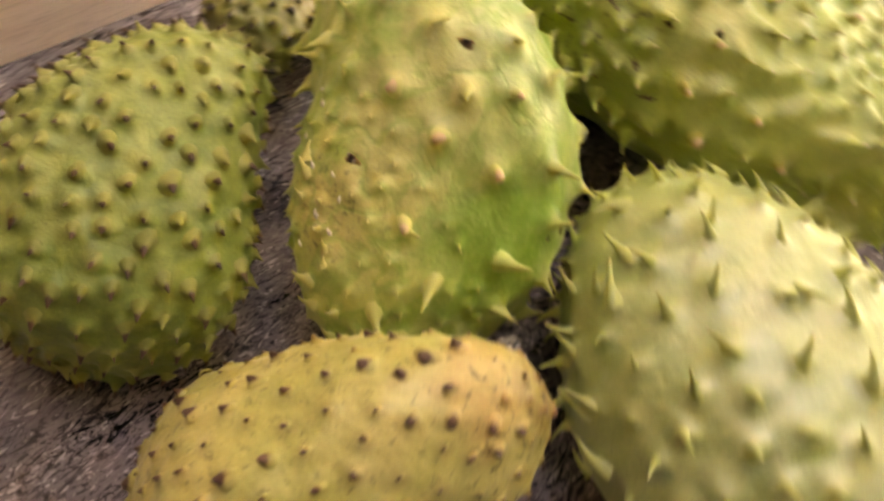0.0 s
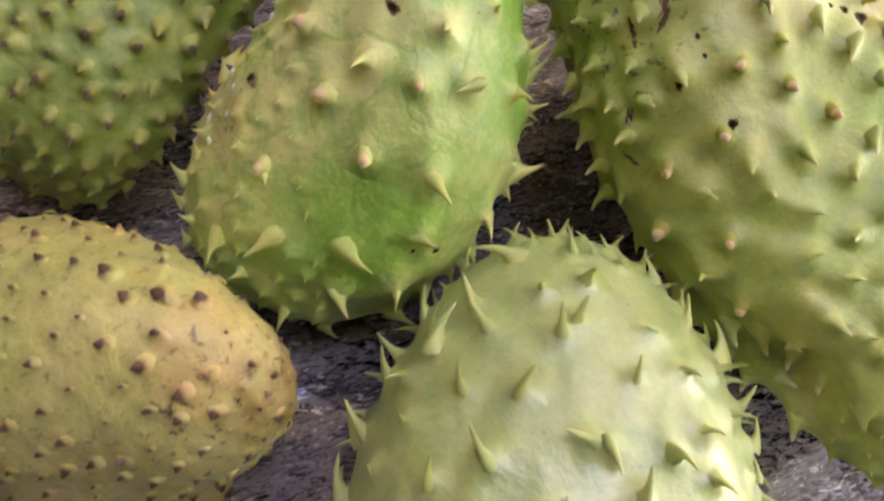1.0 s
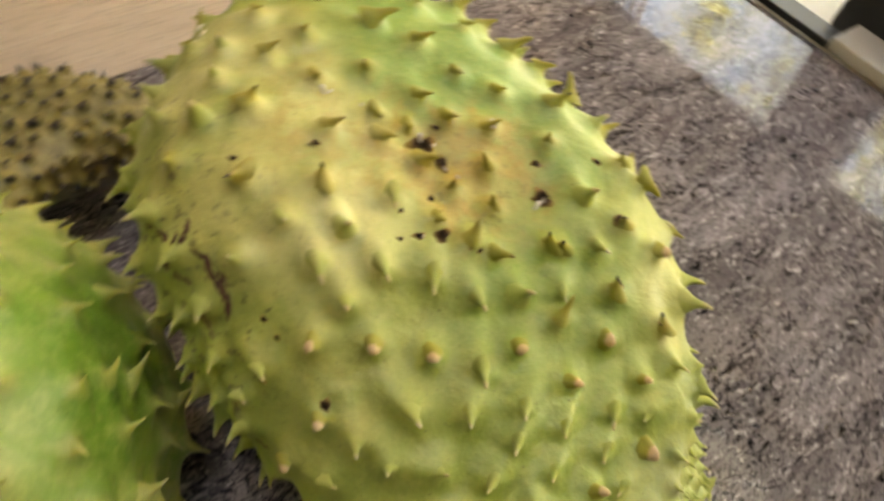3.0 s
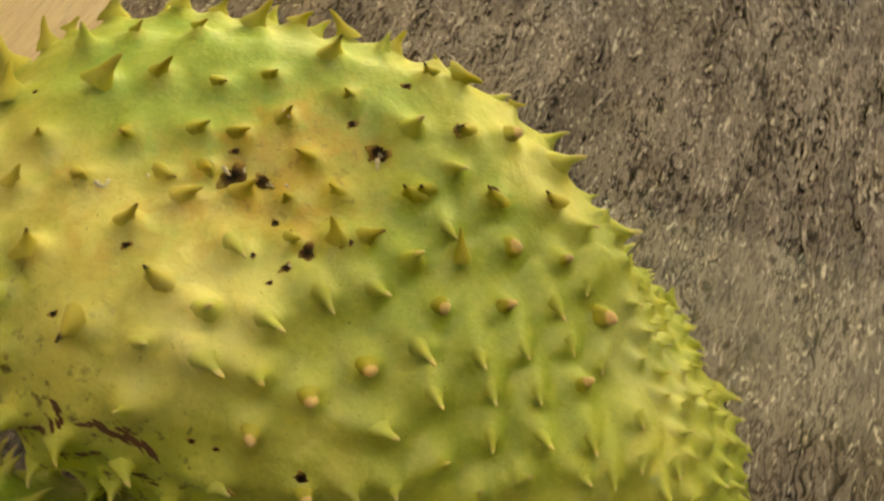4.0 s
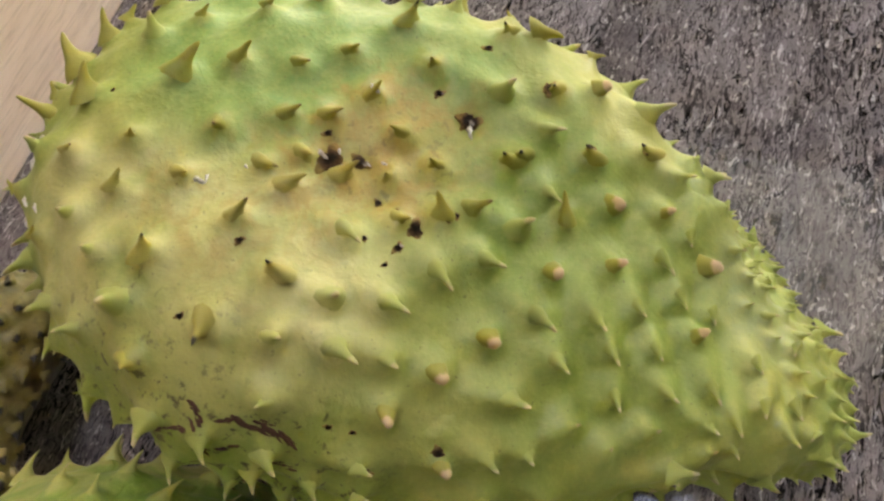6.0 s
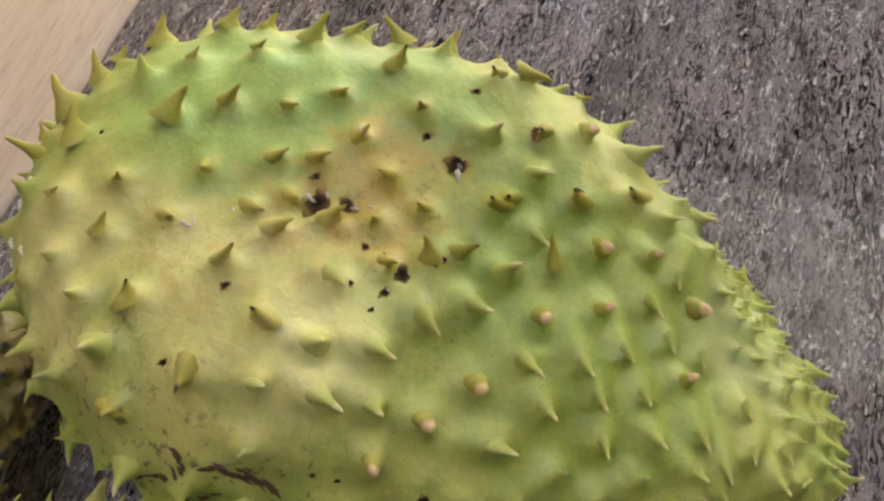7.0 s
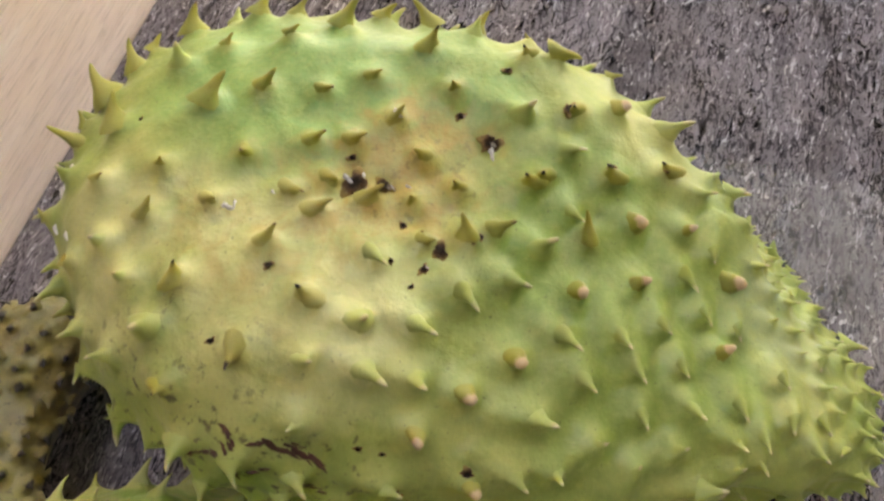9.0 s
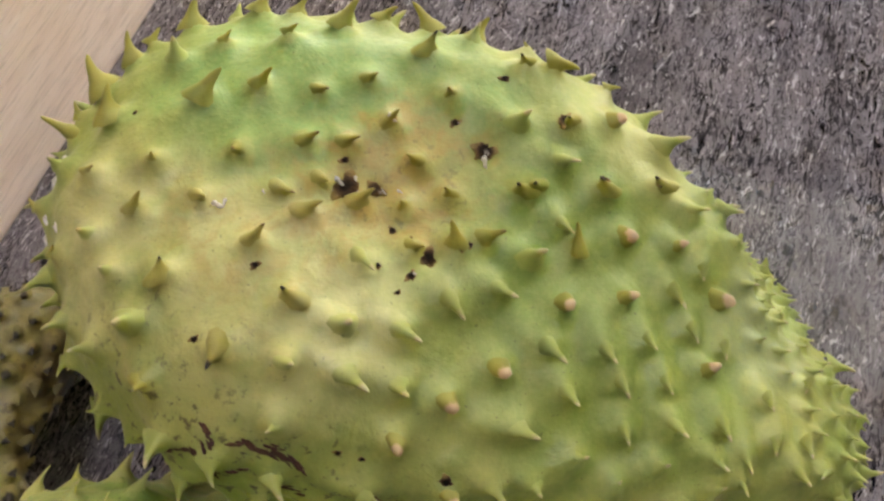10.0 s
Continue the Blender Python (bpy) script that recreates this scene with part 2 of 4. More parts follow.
structure("floor", box_bm((X0, Y0, -0.05), (WIN_X, WALL_Y, 0.0)), MAT_FLOOR, "brown tiled kitchen floor")
CORNER = 0.685
ADDED_HIGH_LO, ADDED_HIGH_HI = (-1.1, TOP + 1.10), (0.70, HIGH - 0.06)  # an unseen opening over the panelling, added to let in north light
bm = boxes_bm(((X0, WALL_Y, 0.0), (ADDED_HIGH_LO[0], WALL_Y + 0.1, HIGH + 0.08)), ((ADDED_HIGH_LO[0], WALL_Y, 0.0), (CORNER, WALL_Y + 0.1, ADDED_HIGH_LO[1])), ((ADDED_HIGH_LO[0], WALL_Y, ADDED_HIGH_HI[1]), (ADDED_HIGH_HI[0], WALL_Y + 0.1, HIGH + 0.08)), ((ADDED_HIGH_HI[0], WALL_Y, ADDED_HIGH_LO[1]), (WIN_X + 0.16, WALL_Y + 0.1, HIGH + 0.08)), ((CORNER, WALL_Y, TOP + 0.50), (WIN_X + 0.16, WALL_Y + 0.1, ADDED_HIGH_LO[1])), ((CORNER, WALL_Y, 0.0), (WIN_X + 0.16, WALL_Y + 0.1, TOP - 0.004)))
structure("wall_north", bm, MAT_WOOD, "pale wood panelled wall behind the counter, with an unseen high opening added for light")


def wall_with_opening(name, lo, hi, o_lo, o_hi, axis, material, label):
    """A wall box with one rectangular opening; axis: the way in which the wall runs (0: x, 1: y)."""
    bm = bmesh.new()
    for a, b, c, d in ((lo[axis], o_lo[0], lo[2], hi[2]), (o_hi[0], hi[axis], lo[2], hi[2]), (o_lo[0], o_hi[0], lo[2], o_lo[1]), (o_lo[0], o_hi[0], o_hi[1], hi[2])):
        if b - a < 1e-4:
            continue
        p, q = list(lo), list(hi)
        p[axis], q[axis], p[2], q[2] = a, b, c, d
        made = bmesh.ops.create_cube(bm, size=1.0)["verts"]
        for v in made:
            for k in range(3):
                v.co[k] = p[k] + (v.co[k] + 0.5) * (q[k] - p[k])
    bmesh.ops.remove_doubles(bm, verts=bm.verts[:], dist=1e-5)
    return structure(name, bm, material, label)


WIN_LO, WIN_HI, SASH_Y = (-0.85, TOP - 0.004), (WALL_Y, TOP + 1.38), -0.30
wall_with_opening("wall_east", (WIN_X, Y0, 0.0), (WIN_X + 0.16, WALL_Y, HIGH), WIN_LO, WIN_HI, 1, MAT_PLASTER, "cream plaster wall with a low wide window over the counter")
# These unseen walls are dark only to keep bounced light out of the gaps.
structure("wall_west", box_bm((X0 - 0.1, Y0, 0.0), (X0, WALL_Y, HIGH)), MAT_UNSEEN_DARK, "plain unseen wall, kept dark to cut bounce light")
structure("wall_south", box_bm((X0, Y0 - 0.1, 0.0), (WIN_X + 0.16, Y0, HIGH)), MAT_UNSEEN_DARK, "plain unseen wall, kept dark to cut bounce light")

counter = tagged(new("counter"), "speckled grey-brown laminate kitchen counter on a plain base", "counter", kind="structure")
part("countertop", box_bm((X0, -0.29, TOP - 0.038), (WIN_X, WALL_Y, TOP), 0.004), MAT_COUNTER, counter, "glossy grey-brown speckled laminate")
part("base", box_bm((X0, -0.24, 0.0), (WIN_X, WALL_Y, TOP - 0.038)), MAT_CARCASS, counter)

window = tagged(new("window_1"), "low grey metal framed window at the counter's end", "window", kind="structure")
part("sill_rail", box_bm((WIN_X, SASH_Y, TOP), (WIN_X + 0.036, 0.157, TOP + 0.011), 0.0015), MAT_RAIL, window, "pale grey painted rail")
# Added out of view: keeps low side light off the big fruit's tip.
part("low_light_block", box_bm((WIN_X + 0.002, WIN_LO[0], TOP - 0.004), (WIN_X + 0.12, SASH_Y, TOP + 0.455)), MAT_PLASTER, window, "unseen cream panel added under the upper panes to block low light")
part("transom", box_bm((WIN_X + 0.02, WIN_LO[0], TOP + 0.455), (WIN_X + 0.12, WIN_HI[0], TOP + 0.50), 0.003), MAT_PORCH, window, "dark wooden transom")
# Unseen cloth, added to dim and diffuse daylight through the upper panes.
part("blind", box_bm((WIN_X + 0.09, WIN_LO[0], TOP + 0.50), (WIN_X + 0.094, WIN_HI[0], TOP + 1.38)), MAT_ADDED_BLIND, window, "thin white sheet, unseen, added to dim and spread light from the upper panes")
part("gasket", box_bm((WIN_X, 0.157, TOP), (WIN_X + 0.022, WIN_HI[0], TOP + 0.006), 0.001), MAT_BLACK, window, "dark rubber seal")
part("mullion", box_bm((WIN_X + 0.036, 0.108, TOP - 0.004), (WIN_X + 0.09, 0.178, TOP + 0.455), 0.003), MAT_BLACK, window, "black upright post")
part("sash_rail", box_bm((WIN_X + 0.045, SASH_Y, TOP - 0.004), (WIN_X + 0.075, 0.108, TOP + 0.040), 0.003), MAT_BLACK, window, "black lower rail of the sash")


ADDED_ROOF_LO, ADDED_ROOF_HI = (-0.10, -0.36), (0.66, 0.21)  # unseen roof light, added to brighten the fruits from above
bm = boxes_bm(((X0, Y0, HIGH), (ADDED_ROOF_LO[0], WALL_Y, HIGH + 0.08)), ((ADDED_ROOF_HI[0], Y0, HIGH), (WIN_X + 0.16, WALL_Y, HIGH + 0.08)), ((ADDED_ROOF_LO[0], Y0, HIGH), (ADDED_ROOF_HI[0], ADDED_ROOF_LO[1], HIGH + 0.08)), ((ADDED_ROOF_LO[0], ADDED_ROOF_HI[1], HIGH), (ADDED_ROOF_HI[0], WALL_Y, HIGH + 0.08)),
              ((ADDED_ROOF_LO[0] - 0.03, ADDED_ROOF_LO[1] - 0.03, HIGH + 0.08), (ADDED_ROOF_LO[0], ADDED_ROOF_HI[1] + 0.03, HIGH + 0.30)), ((ADDED_ROOF_HI[0], ADDED_ROOF_LO[1] - 0.03, HIGH + 0.08), (ADDED_ROOF_HI[0] + 0.03, ADDED_ROOF_HI[1] + 0.03, HIGH + 0.30)),
              ((ADDED_ROOF_LO[0], ADDED_ROOF_LO[1] - 0.03, HIGH + 0.08), (ADDED_ROOF_HI[0], ADDED_ROOF_LO[1], HIGH + 0.30)), ((ADDED_ROOF_LO[0], ADDED_ROOF_HI[1], HIGH + 0.08), (ADDED_ROOF_HI[0], ADDED_ROOF_HI[1] + 0.03, HIGH + 0.30)))
structure("ceiling", bm, MAT_UNSEEN_DARK, "unseen dark boarded ceiling with a small roof light added for top light")
GROUND = -0.15
structure("ground", box_bm((-300, -300, GROUND - 0.2), (300, 300, GROUND)), MAT_GRASS, "sunlit garden ground outside the window")
structure("canopy", boxes_bm(((WIN_X + 0.07, -4.0, TOP + 0.502), (1.27, 3.0, TOP + 0.54)), ((0.0, WALL_Y + 0.1, TOP + 0.502), (WIN_X + 0.07, 3.0, TOP + 0.54))), MAT_PORCH, "narrow dark board canopy outside above the lower window")


def trellis():
    """Upright slats on two rails between posts, outside the window."""
    thing = tagged(new("garden_trellis"), "dark slatted wooden garden trellis outside the window", "trellis")
    slat = bpy.data.meshes.new("slat")
    bm = box_bm((0, 0, 0.4), (0.010, 0.018, 2.4), 0.001, 1)
    bm.to_mesh(slat)
    bm.free()
    slat.materials.append(MAT_PORCH)
    for k in range(10):
        ob = new("slat", slat)
        ob.parent = thing
        ob.location = (2.0, 1.16 + 0.040 * k, 0.0)
    for y in (1.56,):
        part("post", box_bm((2.0, y, GROUND), (2.022, y + 0.02, 2.5), 0.003), MAT_PORCH, thing)
    for z in (0.6, 2.38):
        part("rail", box_bm((2.006, 1.15, z), (2.018, 1.57, z + 0.03), 0.002), MAT_PORCH, thing)


trellis()


def shrub(label, place, tall, wide, leaves, seed, leaf_mat):
    """A garden tree: a forked tapered trunk and a loose crown of single leaves in clumps."""
    rng = random.Random(seed)
    thing = tagged(new("garden_tree"), label, "tree", group="garden trees")
    bm = bmesh.new()
    stems = []
    for k in range(5):
        a = rng.uniform(0, 6.28)
        top = Vector((math.cos(a) * wide * 0.5 * rng.uniform(0.3, 1), math.sin(a) * wide * 0.5 * rng.uniform(0.3, 1), tall * rng.uniform(0.6, 0.95)))
        stems.append(top)
        last = None
        for i in range(7):
            f = i / 6
            c = Vector((top.x * f * f, top.y * f * f, top.z * f))
            r = 0.06 * (1 - 0.8 * f)
            ring = [bm.verts.new(c + Vector((r * math.cos(b * 1.047), r * math.sin(b * 1.047), 0))) for b in range(6)]
            if last:
                for b in range(6):
                    bm.faces.new((last[b], last[(b + 1) % 6], ring[(b + 1) % 6], ring[b]))
            last = ring
    trunk = part("trunk", bm, MAT_CARCASS, thing)
    bm = bmesh.new()
    clumps = [s + Vector((rng.gauss(0, wide * 0.22), rng.gauss(0, wide * 0.22), rng.gauss(0, tall * 0.14))) for s in stems for _ in range(7)]
    for _ in range(leaves):
        c = rng.choice(clumps) + Vector((rng.gauss(0, 0.16), rng.gauss(0, 0.16), rng.gauss(0, 0.14)))
        a = Vector((rng.gauss(0, 1), rng.gauss(0, 1), rng.gauss(0, 0.6))).normalized()
        b = a.orthogonal().normalized()
        size = rng.uniform(0.05, 0.09)
        fold = a.cross(b) * size * 0.15
        v = [bm.verts.new(c + q) for q in (-a * size, b * size * 0.35 + fold, a * size, -b * size * 0.35 + fold)]
        bm.faces.new((v[0], v[1], v[2]))
        bm.faces.new((v[0], v[2], v[3]))
    part("crown", bm, leaf_mat, thing)
    thing.location = place
    return thing


shrub("leafy yellow-green tree in the garden", (4.6, 1.45, GROUND), 4.0, 2.2, 2800, 3, MAT_LEAF)
shrub("leafy yellow-green tree in the garden", (5.6, -0.6, GROUND), 3.4, 2.4, 2200, 4, MAT_LEAF)

# ---- the fruits ----


SINK = 0.28  # share of a mound by which the skin lies lower between the spines
SAG = 0.36  # how much a soft fruit spreads where it lies


def waves(d):
    """Low waves over a sphere, by which a body leaves the egg shape."""
    x, y, z = d[..., 0], d[..., 1], d[..., 2]
    return np.stack([x * x - 1 / 3, x * y, x * z, y * z, y * y - z * z, x ** 3 - 0.6 * x, x * x * y - 0.2 * y, x * x * z - 0.2 * z, x * (y * y - z * z), x * y * z,
                     y ** 3 - 3 * y * z * z, 3 * y * y * z - z ** 3, x ** 4 - 6 / 7 * x * x + 3 / 35, x ** 3 * y - 3 / 7 * x * y, x ** 3 * z - 3 / 7 * x * z,
                     (7 * x * x - 1) * (y * y - z * z) / 4, (7 * x * x - 1) * y * z / 4, x * (y ** 3 - 3 * y * z * z), x * (3 * y * y * z - z ** 3)], -1)


def wobble(p, seed, amount):
    """Smooth lumps, as a length along the normal."""
    rng = np.random.RandomState(seed)
    total = np.zeros(p.shape[:-1])
    for scale, size in ((45, 0.6), (80, 0.42), (130, 0.26), (210, 0.12)):
        for _ in range(10):
            k = rng.normal(size=3) * scale
            total += size * np.sin(p @ k + rng.uniform(0, 6.28))
    return total * amount / 3.0


class Shape:
    """The body of a fruit: an egg with taper, waist, bend and low waves. u: 0 at the stalk's end to pi at the tip, v: round it."""

    def __init__(self, numbers, seed, lumps=0.0012, lobes=()):
        self.lobes = lobes
        p = np.array(numbers, float)
        self.c, self.size, self.k, self.w, self.seed, self.lumps = p[0:3] + np.array([0, 0, TOP]), np.exp(p[6:9]), p[9:13], p[13:], seed, lumps
        turn = Vector(p[3:6])
        self.turn = np.array(Matrix.Rotation(turn.length, 3, turn.normalized()))

    def raw(self, u, v):
        d = np.stack([np.cos(u) + 0 * v, np.sin(u) * np.cos(v), np.sin(u) * np.sin(v)], -1)
        g = d * (1 + waves(d) @ self.w)[..., None]
        x = np.clip(g[..., 0], -1.15, 1.15)
        s = np.maximum(1 + self.k[0] * x + self.k[1] * (x * x - 0.33), 0.25)
        q = np.stack([g[..., 0], g[..., 1] * s + self.k[2] * (x * x - 0.33), g[..., 2] * s + self.k[3] * (x * x - 0.33)], -1)
        p = q * self.size @ self.turn.T + self.c
        for lu, lv, high, wide in self.lobes:
            e = np.array([math.cos(lu), math.sin(lu) * math.cos(lv), math.sin(lu) * math.sin(lv)])
            out = self.turn @ (e * self.size)
            p = p + (out / np.linalg.norm(out)) * (high * np.exp(-np.sum((d - e) ** 2, -1) / (2 * wide * wide)))[..., None]
        deep = np.clip((self.c[2] - p[..., 2]) / (self.c[2] - TOP), 0, 1)
        p[..., :2] += (p[..., :2] - self.c[:2]) * (SAG * deep ** 2)[..., None]
        p[..., 2] = np.maximum(p[..., 2], TOP + 0.0005)
        return p

    def normal(self, u, v):
        h = 2e-3
        u = np.clip(u, 0.01, math.pi - 0.01)
        n = np.cross(self.raw(u + h, v) - self.raw(u - h, v), self.raw(u, v + h) - self.raw(u, v - h))
        n /= np.linalg.norm(n, axis=-1, keepdims=True) + 1e-12
        return n * np.sign(np.sum(n * (self.raw(u, v) - self.c), -1, keepdims=True))

    def at(self, u, v):
        p = self.raw(u, v)
        return p + self.normal(u, v) * wobble(p, self.seed, self.lumps)[..., None]


def mounds(flat, bases, ways, widths):
    """How far up the fleshy foot of a spine each point lies, 0 to 1: a tent with hollow flanks."""
    lift, most = np.zeros(len(flat)), max(w for w, tail in widths)
    for i, (b, w, (width, tail)) in enumerate(zip(bases, ways, widths)):
        d = flat - b
        near = np.nonzero(np.sum(d * d, 1) < (4.5 * width) ** 2)[0]
        d = d[near]
        along = d @ w
        across = np.sum(d * d, 1) - along ** 2
        stretch = np.where(along < 0, tail, 0.8) * (0.85 + 0.3 * ((i * 7) % 10) / 10)
        r2 = ((along / stretch) ** 2 + across) / (width * width)
        lift[near] = np.maximum(lift[near], width / most * (0.42 * np.exp(-r2 / 2) + 0.58 * np.exp(-np.sqrt(r2 + 0.01) * 1.7)))
    return lift - SINK


def body_mesh(shape, bases, ways, mound, widths, pits, tinted, rows=280, cols=340):
    """The skin: the shape with a low ridge running up to the foot of each spine."""
    u = np.linspace(0.015, math.pi - 0.015, rows)[:, None] + np.zeros((1, cols))
    v = np.linspace(0, 2 * math.pi, cols, endpoint=False)[None] + np.zeros((rows, 1))
    n = shape.normal(u, v).reshape(-1, 3)
    flat = shape.at(u, v).reshape(-1, 3)
    lift = mounds(flat, bases, ways, widths) * mound
    for u0, v0, size in pits:
        d = flat - shape.at(np.array(u0), np.array(v0))
        lift -= 0.22 * size * np.exp(-np.sum(d * d, 1) / (2 * (0.42 * size) ** 2))
    p = flat + n * lift[:, None]
    p[:, 2] = np.maximum(p[:, 2], TOP + 0.0005)
    ends = [shape.at(np.array(a), np.array(0.0)) for a in (0.0, math.pi)]
    verts = np.concatenate([p, np.array(ends)])
    faces = []
    for i in range(rows - 1):
        for j in range(cols):
            k = (j + 1) % cols
            faces.append((i * cols + j, (i + 1) * cols + j, (i + 1) * cols + k, i * cols + k))
    for j in range(cols):
        k = (j + 1) % cols
        faces.append((len(p), j, k))
        faces.append((len(p) + 1, (rows - 1) * cols + k, (rows - 1) * cols + j))
    data = bpy.data.meshes.new("body")
    data.from_pydata(verts.tolist(), [], faces)
    a, b, c = (verts[i] for i in faces[len(faces) // 3][:3])
    if np.dot(np.cross(b - a, c - a), a - shape.c) < 0:
        data.flip_normals()
    data.polygons.foreach_set("use_smooth", [True] * len(data.polygons))
    near = np.zeros(len(verts))
    if any(tinted):
        near[:len(flat)] = mounds(flat, bases[tinted], ways[tinted], [w for w, yes in zip(widths, tinted) if yes]) + SINK
    data.attributes.new("foot", "FLOAT", "POINT").data.foreach_set("value", near)
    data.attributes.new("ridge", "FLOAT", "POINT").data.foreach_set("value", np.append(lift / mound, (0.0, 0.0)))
    return data


def lathe(name, rings, hook, fat, sides, keel):
    """A closed little cone from (height, radius) rings; it hooks over towards x and has a keel on its back."""
    verts, faces = [], []
    for h, r in rings:
        x = hook * max(h, 0) ** 2
        for j in range(sides):
            a = 2 * math.pi * j / sides
            r_a = r * (1 + 0.13 * math.sin(2 * a + 40 * fat) + 0.09 * math.sin(3 * a + 90 * fat))
            back = keel * max(0.0, -math.cos(a)) * max(0.0, 1 - 2.2 * max(h, 0)) * r
            verts.append((x + fat * (r_a * math.cos(a) - back), fat * r_a * math.sin(a), h))
    verts.append((hook * 1.03, 0, 1.0))
    for i in range(len(rings) - 1):
        for j in range(sides):
            k = (j + 1) % sides
            faces.append((i * sides + j, i * sides + k, (i + 1) * sides + k, (i + 1) * sides + j))
    last = (len(rings) - 1) * sides
    for j in range(sides):
        faces.append((last + j, last + (j + 1) % sides, len(verts) - 1))
    data = bpy.data.meshes.new(name)
    data.from_pydata(verts, [], faces)
    data.polygons.foreach_set("use_smooth", [True] * len(data.polygons))
    return data


SPINE = [(-0.34, 1.15), (-0.12, 0.95), (0.05, 0.76), (0.20, 0.57), (0.40, 0.41), (0.64, 0.28), (0.85, 0.17), (0.97, 0.07)]
HOOK = [(-0.30, 1.15), (-0.10, 0.95), (0.05, 0.77), (0.20, 0.58), (0.42, 0.43), (0.68, 0.32), (0.88, 0.21), (0.975, 0.08)]
NUB = [(-0.5, 1.2), (0.0, 0.95), (0.3, 0.78), (0.6, 0.66), (0.85, 0.5), (0.97, 0.28)]
STUB = [(-0.5, 1.3), (0.0, 1.05), (0.35, 0.62), (0.7, 0.42), (0.95, 0.22)]


def blob_mesh(seed):
    """An uneven flat scab, one unit across."""
    rng = random.Random(seed)
    bm = bmesh.new()
    bmesh.ops.create_icosphere(bm, subdivisions=3, radius=0.5)
    phase = [rng.uniform(0, 6.28) for _ in range(4)]
    for v in bm.verts:
        a = math.atan2(v.co.y, v.co.x)
        r = 1 + 0.25 * math.sin(2 * a + phase[0]) + 0.2 * math.sin(3 * a + phase[1]) + 0.16 * math.sin(5 * a + phase[2]) + 0.12 * math.sin(9 * a + phase[3])
        v.co.x *= r
        v.co.y *= r * 0.75
        v.co.z *= 1 + 0.4 * math.sin(9 * v.co.x + phase[3]) * math.sin(11 * v.co.y + phase[0])
    data = bpy.data.meshes.new("blemish")
    bm.to_mesh(data)
    bm.free()
    data.polygons.foreach_set("use_smooth", [True] * len(data.polygons))
    return data


def scatter(shape, spacing, seed, fixed, limit, clear=0.0):
    """Places of further spines, spread evenly over the body: a list of (u, v)."""
    rng = np.random.RandomState(seed)
    n = 7000
    u, v = np.arccos(rng.uniform(-1, 1, n)), rng.uniform(0, 2 * math.pi, n)
    p, facing = shape.at(u, v), shape.normal(u, v)
    spots = np.zeros((limit + len(fixed) + 1, 3))
    count = len(fixed)
    if fixed:
        spots[:count] = shape.at(np.array([f[0] for f in fixed]), np.array([f[1] for f in fixed]))
    keep = []
    for i in range(n):
        if p[i][2] < TOP + 0.010 or facing[i][2] < -0.4:
            continue
        d = spacing(p[i] - shape.c, u[i], v[i])
        if count and np.min(np.sum((spots[:count] - p[i]) ** 2, 1)) < d * d:
            continue
        if clear and u[i] < 2.3 and facing[i][2] > 0.2 and np.min(np.sum((spots[:len(fixed)] - p[i]) ** 2, 1)) < clear * clear:
            continue
        spots[count] = p[i]
        count += 1
        keep.append((u[i], v[i]))
        if len(keep) >= limit:
            break
    return keep


def basis(way, x):
    x = (x - way * x.dot(way)).normalized()
    return Matrix((x, way.cross(x), way)).transposed().to_4x4()


